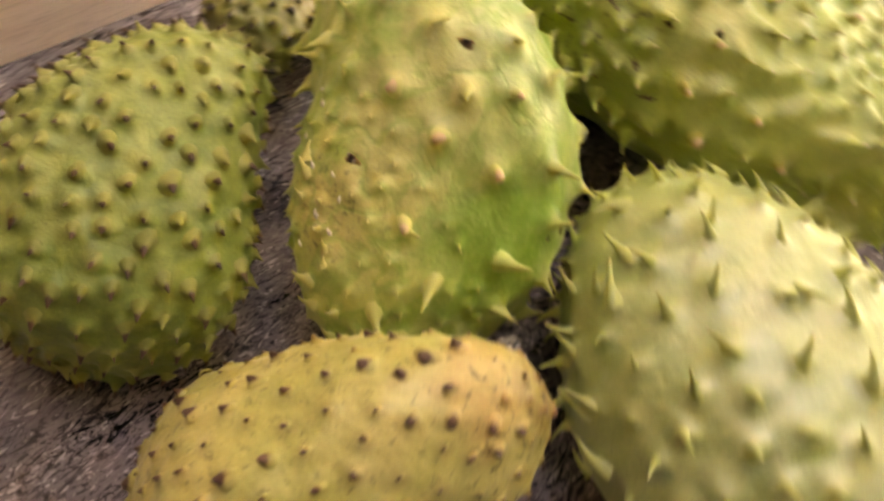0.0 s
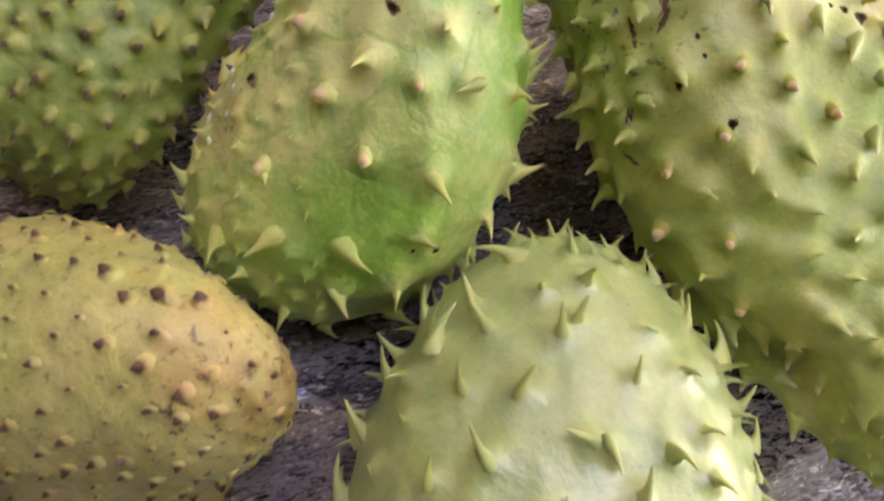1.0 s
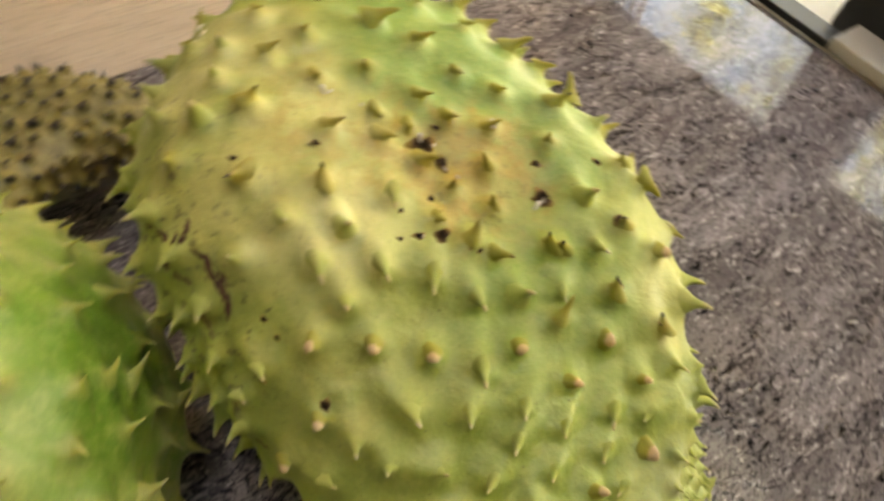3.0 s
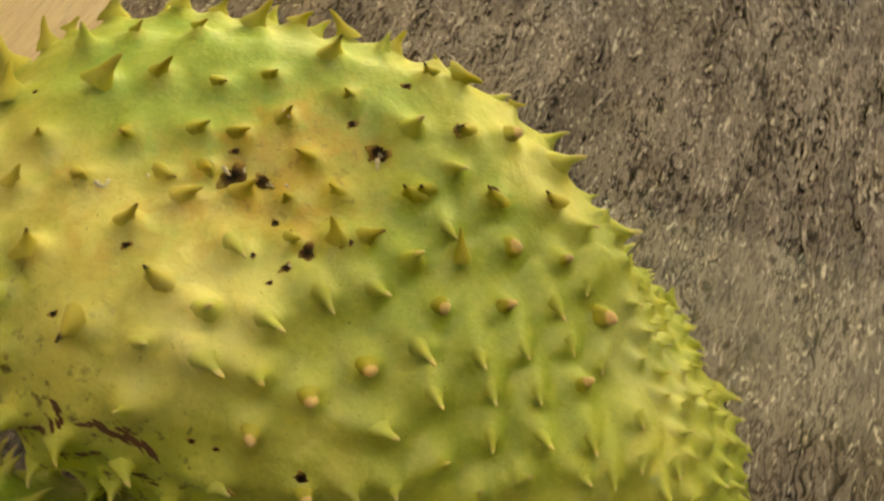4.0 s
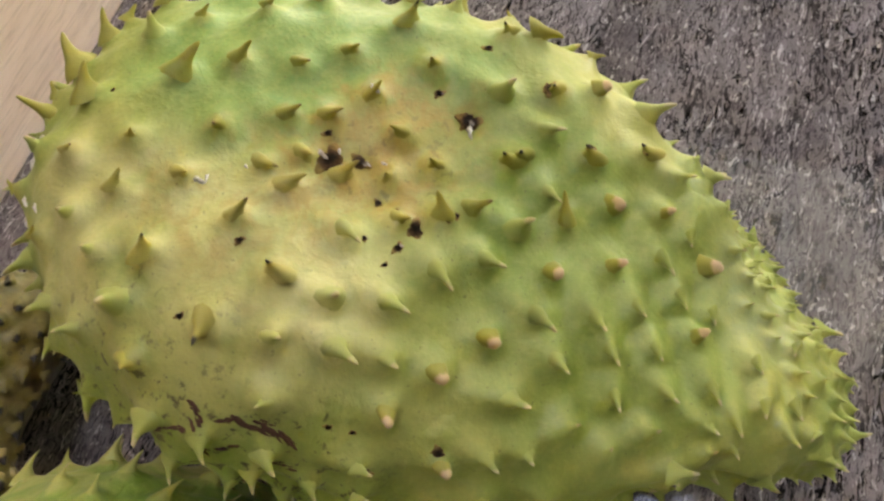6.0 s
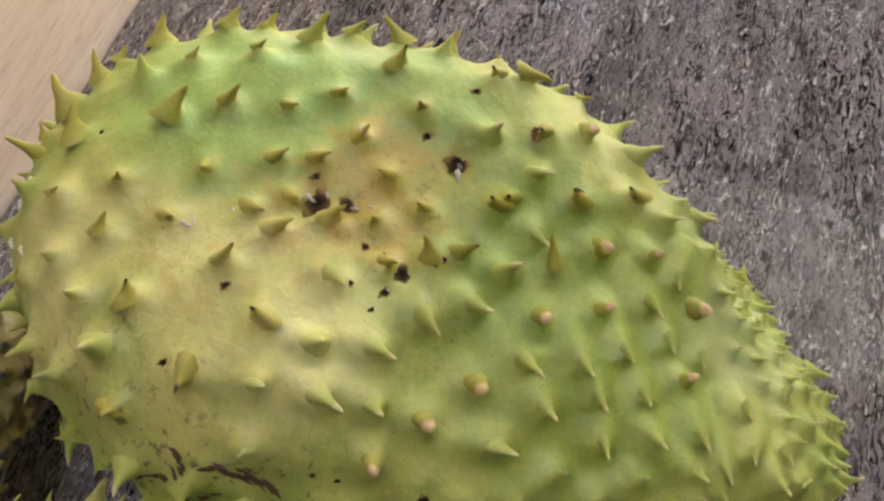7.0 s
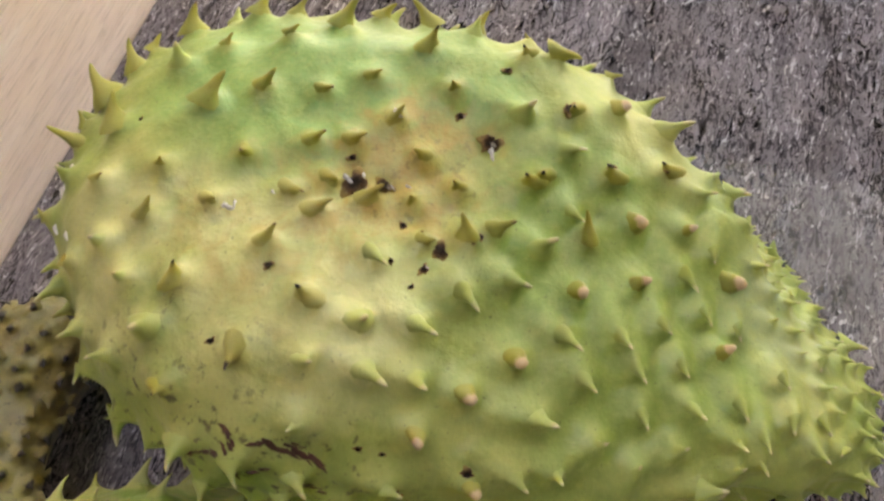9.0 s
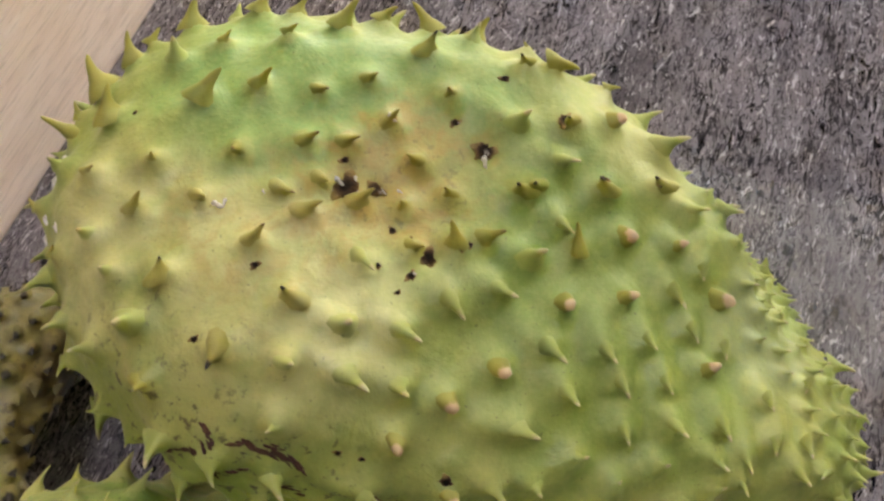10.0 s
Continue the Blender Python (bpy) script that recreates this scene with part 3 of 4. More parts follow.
def soursop(label, numbers, seed, look_of, spacing, height, hook, fat, mound, tip, groups=(), pits=(), cracks=(), lumps=0.0012, limit=260, stand=(0.75, 0.35), profile=SPINE, width=0.0032, vary=0.3, keel=0.5, lobes=(), bias=(0, 0, 0), crumbs=(), clear=0.0, common="spine"):
    """A fruit: a body with its spines, nubs, scabs and cracks. groups: (kind, places) of spines that stand at known places, (u, v) alone or with height, turn and tilt."""
    shape = Shape(numbers, seed, lumps, lobes)
    thing = tagged(new("soursop"), label, "soursop", group="soursops on the counter")
    fixed = [(*place[:2], kind, place[2:]) for kind, known in groups for place in known]
    places = fixed + [(u, v, common, ()) for u, v in scatter(shape, spacing, seed, fixed + [(u, v, "pit") for u, v, s in pits], limit, clear)]
    us, vs = np.array([p[0] for p in places]), np.array([p[1] for p in places])
    at, up = shape.at(us, vs), shape.normal(us, vs)
    axis = Vector(shape.turn[:, 0])
    leans = []
    for n, place in zip(up, places):
        n = Vector(n)
        lean = Vector(bias) - axis
        lean -= n * lean.dot(n)
        lean = lean.normalized() if lean.length > 0.05 else n.orthogonal().normalized()
        leans.append(Matrix.Rotation(radians(place[3][1]), 3, n) @ lean if place[3] else lean)
    ways = np.array([tuple(w) for w in leans])
    usual = spacing(np.array([0, 0, 0.1]), 1.5, 0.0)
    widths = [(width * min(1.0, spacing(np.array(p) - shape.c, u, v) / usual), 2.7 if kind == "pale" and 1.2 < u < 2.25 else 1.3) for p, (u, v, kind, known) in zip(at, places)]
    data = body_mesh(shape, at, ways, mound, widths, pits, np.array([kind in ("tall", "dark", "spine") for u, v, kind, known in places]))
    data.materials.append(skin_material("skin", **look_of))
    body = new("body", data)
    body.parent = thing
    spine_mat = spine_material("spine_skin", tip, **look_of)
    dark_mat = spine_material("spine_skin_dark_tip", (SOOT, 0.62, 1.0), **look_of)
    pale_mat = spine_material("spine_skin_pale_tip", (PALE, 0.60, 1.0), **dict(look_of, spine=look_of.get("hook", look_of["spine"])))
    nub_mat = spine_material("spine_skin_worn_off", ((0.68, 0.50, 0.30), 0.35, 1.0), **look_of)
    kinds = collections.defaultdict(list)
    for k in range(4):
        for kind, m, mat in (("spine", lathe("spine", profile, hook * (0.5 + 0.35 * k), fat * (0.85 + 0.12 * k), 10, keel), spine_mat),
                             ("dark", lathe("spine", profile, hook * (0.3 + 0.2 * k), fat * 1.1, 10, 0.9), dark_mat),
                             ("tall", lathe("spine", HOOK, hook * (0.6 + 0.3 * k), fat * (0.8 + 0.1 * k), 10, keel), spine_mat),
                             ("pale", lathe("spine", HOOK, hook * (0.7 + 0.3 * k), fat * 1.0, 10, 0.7), pale_mat),
                             ("nub", lathe("nub", NUB, 0.1, 0.62 + 0.04 * k, 10, 0.2), nub_mat)):
            m.materials.append(mat)
            kinds[kind].append(m)
    rng = random.Random(seed)
    most = max(w for w, tail in widths)
    for (u, v, kind, known), p, n, lean, (foot, tail) in zip(places, at, up, leans, widths):
        n = Vector(n)
        up_share = stand[0] + (stand[1] - stand[0]) * u / math.pi
        if kind == "nub":
            up_share = 0.85
        way = (n * up_share + lean * (1 - up_share) + Vector((rng.gauss(0, 0.13), rng.gauss(0, 0.13), rng.gauss(0, 0.13)))).normalized()
        h = height * rng.uniform(1 - vary, 1 + vary) * min(1.0, spacing(np.array(p) - shape.c, u, v) / usual) ** 2
        if kind == "nub":
            h = 0.0037 * rng.uniform(0.8, 1.2)
        if kind == "pale":
            h *= 1.3
        if known:
            h, way = known[0] / 1000, n * math.cos(radians(known[2])) + lean * math.sin(radians(known[2]))
        ob = new("nub" if kind == "nub" else "spine", rng.choice(kinds[kind]))
        ob.parent = body
        if kind == "nub":
            ob["label"] = "pale worn spine stump"
        ob.matrix_world = Matrix.Translation(Vector(p) + n * (mound * (0.68 * foot / most - SINK))) @ basis(way, lean) @ Matrix.Diagonal((h, h, h, 1))
    blobs = []
    for k in range(3):
        m = blob_mesh(seed * 10 + k)
        m.materials.append(MAT_SCAB)
        blobs.append(m)
    seams = []
    for k in range(2):
        m = blob_mesh(seed * 10 + 5 + k)
        m.materials.append(MAT_CRACK)
        seams.append(m)
    crumb = blob_mesh(seed * 10 + 8)
    crumb.materials.append(MAT_CRUMB)
    spots = [(u, v, s * 0.85, 1.0, None) for u, v, s in pits]
    for line in cracks:
        for (u0, v0), (u1, v1) in zip(line, line[1:]):
            way = Vector(shape.at(np.array(u1), np.array(v1))) - Vector(shape.at(np.array(u0), np.array(v0)))
            for k in range(7):
                f = k / 7
                spots.append((u0 + (u1 - u0) * f + rng.gauss(0, 0.006), v0 + (v1 - v0) * f + rng.gauss(0, 0.006), 0.0009 * rng.uniform(0.5, 1.9), 2.2, way))
    for u, v, size, long, side in spots:
        p, n = shape.at(np.array(u), np.array(v)), Vector(shape.normal(np.array(u), np.array(v)))
        p = Vector(p) + n * (mound * mounds(p[None], at, ways, widths)[0] - (0.08 * size if side is None else 0.0))
        ob = new("blemish", rng.choice(blobs if side is None else seams))
        ob.parent = body
        ob["label"] = "black dried scab" if side is None else "brown dried crack"
        a = rng.uniform(0, 6.28)
        ob.matrix_world = Matrix.Translation(p) @ basis(n, side or Vector((math.cos(a), math.sin(a), 0.3))) @ Matrix.Diagonal((1.2 * size * long, 1.2 * size, size * 0.35, 1))
    for u, v, size in crumbs:
        p, n = shape.at(np.array(u), np.array(v)), Vector(shape.normal(np.array(u), np.array(v)))
        ob = new("crumb", crumb)
        ob.parent = body
        ob["label"] = "white dry crumb"
        ob.matrix_world = Matrix.Translation(Vector(p) + n * mound * mounds(p[None], at, ways, widths)[0]) @ basis(n, Vector((rng.random(), rng.random(), 0.3))) @ Matrix.Diagonal((size, size * 0.7, size * 0.5, 1))
    return thing


# shapes (middle, turn, log radii, taper, waist, bend, waves) and the places of marks and spines that can be told apart
BIG = [0.3229, 0.0834, 0.0799, 0.2739, -0.0497, 1.8866, -2.0018, -2.4408, -2.5386, 0.3668, 0.1204, 0.4639, 0.1851, -0.0489, -0.2871, 0.0867, 0.2204, 0.0741, 0.1412, -0.0798, -0.1121, -0.031, -0.095, 0.1419, 0.0107, -0.0754, -0.0746, 0.0093, 0.1453, 0.0395, -0.2503, 0.0466]
MIDDLE = [0.1608, 0.1241, 0.0715, 0.4313, -0.4286, 1.0038, -2.4894, -2.8362, -2.7739, 0.0154, 0.0871, 0.2878, -0.0519, -0.0044, -0.035, -0.0355, 0.081, -0.059, 0.0715, 0.0195, -0.0586, -0.1597, 0.0124, 0.0701, 0.0014, -0.0019, 0.1175, -0.0791, -0.038, -0.0291, -0.0999, -0.0817]
FRONT = [0.1766, -0.0433, 0.0523, 0.0585, 0.0316, 1.1901, -2.2643, -2.7528, -2.9523, 0.2063, 0.0008, 0.0261, 0.1792, 0.0179, -0.04, 0.0327, -0.0275, 0.0033, 0.0434, 0.0035, -0.0006, -0.0138, -0.0039, 0.0198, -0.0221, 0.0832, 0.0496, -0.0158, -0.0286, 0.0699, 0.0092, 0.0519]
YELLOW = [0.053, 0.0527, 0.0426, -0.3714, -0.5247, -0.5976, -2.6179, -3.1816, -2.9361, -0.2961, 0.0917, 0.1113, -0.0271, -0.0025, -0.0244, 0.0984, 0.084, -0.0548, 0.045, -0.0136, 0.0099, -0.0019, 0.0226, 0.0171, 0.0628, -0.0261, -0.0411, -0.0605, -0.0076, 0.0555, -0.0487, -0.0622]
LEFT = [0.069, 0.1882, 0.0638, 0.0296, -0.5585, 0.6424, -2.7385, -2.9395, -3.0436, -0.2459, 0.3869, -0.2878, -0.3136, 0.0043, -0.1799, -0.0595, -0.0615, 0.0127, -0.0137, 0.0396, -0.0032, -0.0432, 0.0345, -0.0725, -0.0497, 0.0315, -0.0666, -0.029, -0.0486, -0.0551, 0.0375, -0.0615]
BACK = [0.203, 0.2706, 0.0467, -0.3541, 0.1751, 0.6325, -2.7457, -3.239, -3.2968, 0.4022, 0.7316, -0.2047, -0.1571, 0.0586, -0.0271, -0.0004, -0.0199, 0.0998, -0.0394, -0.0278, -0.0648, 0.0767, 0.0048, -0.0752, 0.0388, -0.0338, 0.0029, -0.0178, -0.0247, 0.031, -0.0039, 0.0009]
BIG_LOBES = [(2.75, 0.95, -0.0021, 0.3), (2.62, 1.65, -0.0077, 0.2), (2.2, 5.85, -0.0095, 0.3), (2.02, 0.02, -0.0149, 0.13), (2.5, 0.2, -0.0123, 0.2), (1.3, 1.5, -0.0134, 0.3), (2.35, 1.5, 0.0113, 0.2), (2.9, 1.0, 0.0071, 0.25), (2.6, 3.0, 0.0054, 0.3), (2.17, 0.10, -0.012, 0.12)]
# spines that can be told apart: u, v, height in mm, turn from the way to the tip and tilt from upright in degrees
BIG_CREST = [(0.83, 2.62, 7.6, 37, 8), (0.99, 2.51, 6.2, 35, 18), (1.08, 2.48, 5.0, 28, 13), (1.2, 2.22, 9, 44, 26), (1.3, 2.28, 5.3, 21, 22), (1.41, 2.3, 9, -162, 28), (1.54, 2.37, 6.7, -43, 4), (1.65, 2.16, 2.8, -161, 35), (1.71, 2.04, 7.0, 1, 50), (1.86, 2.15, 4.0, -2, 34), (0.73, 2.65, 5.4, 51, 52), (0.9, 2.28, 4.1, 27, 28), (1.06, 2.18, 4.3, 20, 41)]
BIG_STALK_END = [(0.59, 2.57, 9, 82, 3), (0.59, 2.22, 7.8, 91, 26), (0.47, 2.57, 9, 8, 1), (0.68, 2.62, 7.7, 54, 8), (0.51, 2.57, 4.2, 83, 32), (0.83, 2.0, 9, 66, 45), (0.98, 1.95, 6.1, 48, 34), (1.13, 1.86, 4.4, -5, 28), (1.26, 1.88, 4.6, 0, 15), (1.45, 1.8, 4.8, -113, 5), (1.3, 1.7, 5.1, 50, 6)]
BIG_BACK = [(0.91, 1.67, 4.6, -69, 11), (1.09, 1.66, 5.1, 27, 20), (1.19, 1.63, 5.1, 15, 21), (0.69, 1.75, 4.2, 17, 17), (0.52, 1.88, 3.3, 37, 55), (1.35, 1.55, 5.0, -142, 16), (1.04, 1.46, 4.7, -6, 36), (0.83, 1.49, 4.2, -5, 22), (1.13, 1.48, 4.5, -24, 17), (1.44, 1.42, 4.9, -141, 12), (1.23, 1.4, 5.5, 41, 17), (1.33, 1.38, 4.7, -89, 8)]
BIG_SIDE = [(0.64, 1.55, 5.5, 68, 47), (1.11, 1.37, 5.5, 32, 26), (1.01, 1.27, 5.8, 54, 28), (0.34, 1.63, 3.1, 77, 68), (0.3, 2.46, 2.9, 121, 23), (1.47, 1.24, 5.8, 151, 16), (1.78, 1.26, 7.4, 138, 39), (1.55, 1.25, 6.0, 23, 23), (1.38, 1.21, 5.0, -12, 27)]
BIG_DARK = [(1.41, 2.0, 5.7, 53, 9), (1.63, 1.98, 3.8, -140, 29), (1.73, 1.76, 4.5, -123, 11), (1.62, 1.45, 5.0, -162, 17), (1.65, 1.47, 4.9, -132, 2), (1.83, 1.54, 5.0, 178, 27), (1.99, 1.67, 4.8, -171, 46), (0.79, 1.19, 5.2, 79, 28), (1.01, 0.89, 5.8, -71, 26), (0.8, 0.78, 4.3, 9, 11), (1.14, 1.05, 5.5, -179, 13)]
BIG_HOOKS = [(1.27, 1.16, 4.7, -16, 64), (1.49, 1.0, 5.6, -28, 56), (1.4, 0.91, 5.2, -4, 45), (1.31, 0.79, 5.9, -9, 48), (1.6, 1.04, 5.3, -6, 43), (2.06, 1.11, 5.0, -41, 47), (1.71, 0.84, 5.7, -21, 43), (1.83, 0.83, 4.5, -45, 39), (1.94, 0.88, 4.0, -53, 40), (2.08, 0.95, 4.1, -59, 52), (1.74, 0.7, 4.7, -33, 30), (1.65, 0.6, 5.2, 11, 32), (1.85, 0.73, 4.3, -52, 34), (1.95, 0.74, 4.0, -63, 37), (2.19, 0.71, 3.7, -69, 41), (1.94, 0.61, 4.2, -30, 20)]
BIG_HOOKS_LOW = [(2.04, 0.62, 4.4, -57, 33), (2.06, 0.52, 4.1, -68, 25), (2.14, 0.57, 4.0, -91, 47), (2.24, 0.56, 4.2, -71, 41), (2.17, 0.47, 4.1, -48, 16), (2.26, 0.45, 2.6, -131, 48), (2.0, 0.51, 3.8, -15, 9), (1.84, 0.59, 4.0, -66, 22), (1.89, 0.5, 3.6, 69, 16), (1.75, 0.52, 3.7, 62, 21), (1.81, 0.44, 3.1, 97, 32), (2.04, 0.44, 3.6, -63, 5), (1.93, 0.37, 6, 39, 46), (1.99, 0.43, 3.3, 85, 14), (1.74, 1.33, 4.2, -28, 36), (1.17, 0.66, 3.5, -170, 6)]
BIG_TIP = [(2.95, 0.79, 6, -29, 26), (2.8, 0.23, 2.2, -42, 33), (2.6, 0.05, 5.0, 104, 5), (2.61, 3.49, 6, -21, 72), (2.74, 2.06, 2.2, -128, 24), (2.25, 1.83, 5.8, -13, 23), (2.28, 1.62, 2.2, -67, 64), (2.18, 1.89, 2.2, -127, 71), (2.16, 0.9, 3.5, -74, 52), (2.15, 1.28, 3.8, -81, 47), (0.65, 0.37, 2.2, -24, 2), (0.47, 0.42, 2.5, 157, 6), (2.81, 1.61, 2.2, -83, 48), (2.41, 0.79, 3.0, -90, 72)]
BIG_FLANK = [(1.96, 0.17, 3.4, 35, 72), (2.07, 6.18, 4.4, 51, 57), (1.38, 0.43, 4.0, 16, 37), (1.61, 0.29, 4.2, 50, 39), (1.38, 0.3, 4.1, 40, 53)]
BIG_NUBS = [(1.51, 0.69), (1.61, 0.78), (1.75, 1.0), (1.91, 1.05), (2.07, 1.39), (1.85, 1.86), (2.22, 1.15), (2.08, 0.81), (1.92, 1.35), (1.42, 0.59)]
BIG_FLANK_NUBS = [(1.53, 0.43), (1.53, 0.23), (1.63, 0.08), (1.71, 0.26), (1.83, 0.14)]
BIG_PITS = [(1.19, 1.47, 0.0095), (1.26, 1.46, 0.0058), (1.53, 1.61, 0.0075), (1.42, 1.18, 0.0062), (1.46, 1.71, 0.0034), (1.39, 1.11, 0.0035), (1.37, 1.05, 0.002), (1.37, 1.23, 0.0028), (1.51, 1.22, 0.0022), (1.59, 1.92, 0.0034), (1.03, 1.18, 0.003), (1.32, 1.3, 0.003), (1.31, 1.15, 0.0022), (1.49, 1.2, 0.0022), (1.18, 1.57, 0.003), (0.93, 0.94, 0.0026), (0.64, 2.14, 0.0018), (1.72, 1.76, 0.005), (1.83, 1.57, 0.003), (1.99, 1.66, 0.003), (1.52, 0.47, 0.0042), (1.31, 0.55, 0.0022), (1.36, 0.53, 0.002), (1.39, 0.41, 0.0035)]
BIG_CRACKS = [[(0.99, 0.64), (1.01, 0.61), (1.02, 0.55)], [(0.86, 0.5), (0.97, 0.54), (1.01, 0.5), (1.04, 0.45), (1.09, 0.45)], [(1.06, 0.57), (1.11, 0.58), (1.13, 0.55), (1.17, 0.54), (1.21, 0.51), (1.24, 0.46)], [(1.16, 0.57), (1.18, 0.55)], [(0.65, 5.88), (0.85, 6.09)], [(1.04, 0.2), (1.11, 0.18)], [(1.17, 0.38), (1.25, 0.35)], [(1.22, 0.08), (1.28, 0.04)], [(1.36, 0.22), (1.4, 0.18)], [(1.32, 6.19), (1.37, 6.2)], [(1.45, 0.08), (1.48, 0.11)]]
BIG_CRUMBS = [(1.17, 1.49, 0.003), (1.21, 1.5, 0.002), (1.53, 1.57, 0.0035), (1.3, 1.7, 0.003), (1.28, 1.45, 0.002), (1.32, 1.44, 0.0018), (0.87, 1.46, 0.0035), (0.89, 1.47, 0.002), (0.36, 2.5, 0.004), (0.29, 2.24, 0.0035), (0.33, 1.92, 0.003), (0.43, 2.33, 0.003), (0.23, 2.39, 0.003), (0.99, 1.48, 0.0016)]
MIDDLE_PITS = [(1.33, 1.38), (1.47, 1.85), (1.02, 1.59), (1.68, 0.61), (2.08, 2.21), (2.12, 2.06), (1.47, 1.86)]
FRONT_RIM = [(0.96, 0.05, 10.3, 145, 3), (1.04, 0.05, 8.8, 159, 31), (1.27, 6.23, 11, 165, 33), (1.45, 6.13, 11, 170, 38), (0.79, 0.21, 8.3, 150, 26), (0.98, 0.57, 11, 147, 46), (0.85, 0.77, 9.9, -167, 16), (0.54, 0.31, 6.9, 141, 33), (0.62, 0.92, 10.1, -84, 30), (0.34, 0.64, 5.7, 122, 19), (0.48, 1.06, 3.6, 60, 49), (0.46, 1.21, 6.6, -93, 5), (0.59, 1.37, 8.5, -136, 12), (0.46, 1.49, 3.7, -74, 33), (0.54, 1.66, 5.1, -99, 30), (0.65, 1.73, 5.8, -107, 32)]
FRONT_HOOKS = [(0.59, 1.97, 5.8, -125, 14), (0.74, 2.22, 5.6, -143, 32), (0.83, 2.48, 4.7, -163, 42), (0.93, 2.41, 10.1, -156, 38), (1.1, 2.46, 8.0, -162, 25), (1.22, 2.46, 6.6, -164, 40), (1.33, 2.34, 5.3, -156, 63), (0.98, 1.3, 7.7, -178, 12), (1.17, 1.12, 7.2, 135, 16), (1.32, 1.42, 7.2, -100, 35), (1.16, 0.81, 7.5, 168, 17), (1.26, 0.49, 6.0, 127, 10), (1.43, 0.7, 6.9, 155, 25), (1.4, 0.29, 3.9, 49, 58), (1.37, 0.97, 8.1, -159, 22), (0.96, 1.76, 4.9, -82, 46)]
FRONT_HOOKS_NEAR = [(0.94, 1.38, 7.9, 148, 9), (1.13, 1.64, 7.4, -163, 20), (0.95, 0.89, 7.6, -143, 16), (1.51, 1.26, 8.1, 131, 18), (1.34, 1.51, 7.3, 12, 30), (1.45, 1.64, 7.6, -178, 23), (1.65, 1.48, 8.2, 162, 25), (1.26, 0.04, 11, -178, 29), (1.43, 5.91, 7.6, 163, 51), (0.9, 0.48, 7.5, 118, 29), (0.66, 6.2, 5.7, 145, 20), (0.85, 2.09, 8.0, -157, 38), (0.66, 1.99, 6.7, -151, 34), (0.61, 1.53, 6.2, -126, 30), (0.42, 0.82, 6.2, -84, 26), (1.7, 1.05, 6.6, -135, 30), (1.79, 1.24, 6.5, -180, 12)]
YELLOW_STUBS = [(1.24, 1.73), (0.96, 1.61), (1.07, 1.86), (0.96, 2.03), (0.81, 2.17), (0.78, 1.86), (0.72, 1.35), (0.81, 0.37), (1.0, 1.09), (1.34, 0.88), (1.61, 0.73), (0.45, 1.13), (0.33, 1.9), (0.36, 2.43), (0.53, 2.19), (0.65, 2.44), (0.52, 2.75), (0.68, 2.72), (0.8, 2.6), (0.88, 2.36), (1.36, 2.21), (0.51, 3.09), (1.39, 1.44), (1.09, 1.44), (0.86, 3.62), (1.06, 3.83), (0.9, 3.94), (1.65, 1.18), (1.14, 2.02), (1.35, 1.95)]
LEFT_HOOKS = [(1.56, 1.33), (1.43, 1.61), (1.35, 2.02), (1.68, 1.79), (1.81, 1.53), (1.71, 2.12), (1.86, 2.47), (2.15, 1.87), (2.08, 1.54), (2.3, 1.58), (2.3, 1.94), (2.24, 2.32), (2.55, 1.93), (2.51, 1.61), (2.03, 2.22), (1.95, 2.56), (2.85, 2.08), (2.68, 2.92), (1.11, 1.86), (0.96, 2.16), (0.87, 2.42), (0.9, 1.69), (0.74, 2.1)]
MIDDLE_NUBS = [(1.67, 1.15), (1.54, 1.6), (1.84, 1.49), (1.45, 0.95), (2.01, 0.91)]
MIDDLE_HOOKS = [(1.61, 0.26, 5.8, 170, 70), (1.67, 0.26, 6.1, 172, 36), (1.76, 0.22, 3.1, 176, 20), (1.81, 0.4, 3.3, 100, 16), (1.91, 0.37, 4.2, 92, 7), (1.99, 0.4, 3.9, 156, 37), (2.05, 0.38, 3.2, 153, 57), (2.09, 0.21, 6.1, -177, 17), (2.2, 0.16, 4.9, -175, 21), (2.29, 0.32, 4.8, 167, 8), (2.4, 0.16, 4.2, -173, 57), (2.4, 0.64, 7.7, 13, 14), (2.35, 1.09, 9.3, -42, 18), (2.24, 1.7, 9.1, 76, 43)]
MIDDLE_HOOKS_LOW = [(2.04, 2.01, 7.2, 121, 22), (2.51, 1.96, 7.7, 80, 16), (2.32, 2.21, 6.6, -25, 9), (2.51, 2.88, 8.4, 169, 17), (2.85, 3.02, 5.9, 149, 25), (2.91, 1.7, 7.4, 6, 4), (2.62, 0.84, 5.7, -152, 3), (1.82, 1.88, 9.0, 57, 28), (2.04, 0.94, 5.6, 68, 33), (1.21, 2.2, 4.6, -138, 14), (1.17, 2.41, 7.3, -161, 17), (1.38, 2.51, 6.8, -167, 8), (1.65, 2.62, 9.1, -169, 11), (1.62, 2.28, 3.3, -124, 75), (1.48, 1.84, 6.7, -53, 63)]
MIDDLE_HOOKS_BACK = [(0.52, 2.69, 6.1, 25, 5), (0.77, 2.77, 7.3, 22, 14), (1.17, 2.69, 9.5, -179, 25), (1.37, 3.41, 7.4, -180, 20), (0.96, 0.73, 4.2, 175, 11), (0.72, 1.09, 4.2, 143, 22), (1.29, 0.64, 3.3, 10, 75), (0.97, 3.35, 6.7, 10, 9), (1.25, 1.27, 4.3, 91, 41), (1.21, 1.88, 5.2, -64, 24)]
MIDDLE_SIZES = (0.0046, 0.0022, 0.0034, 0.005, 0.003, 0.0022, 0.0026)
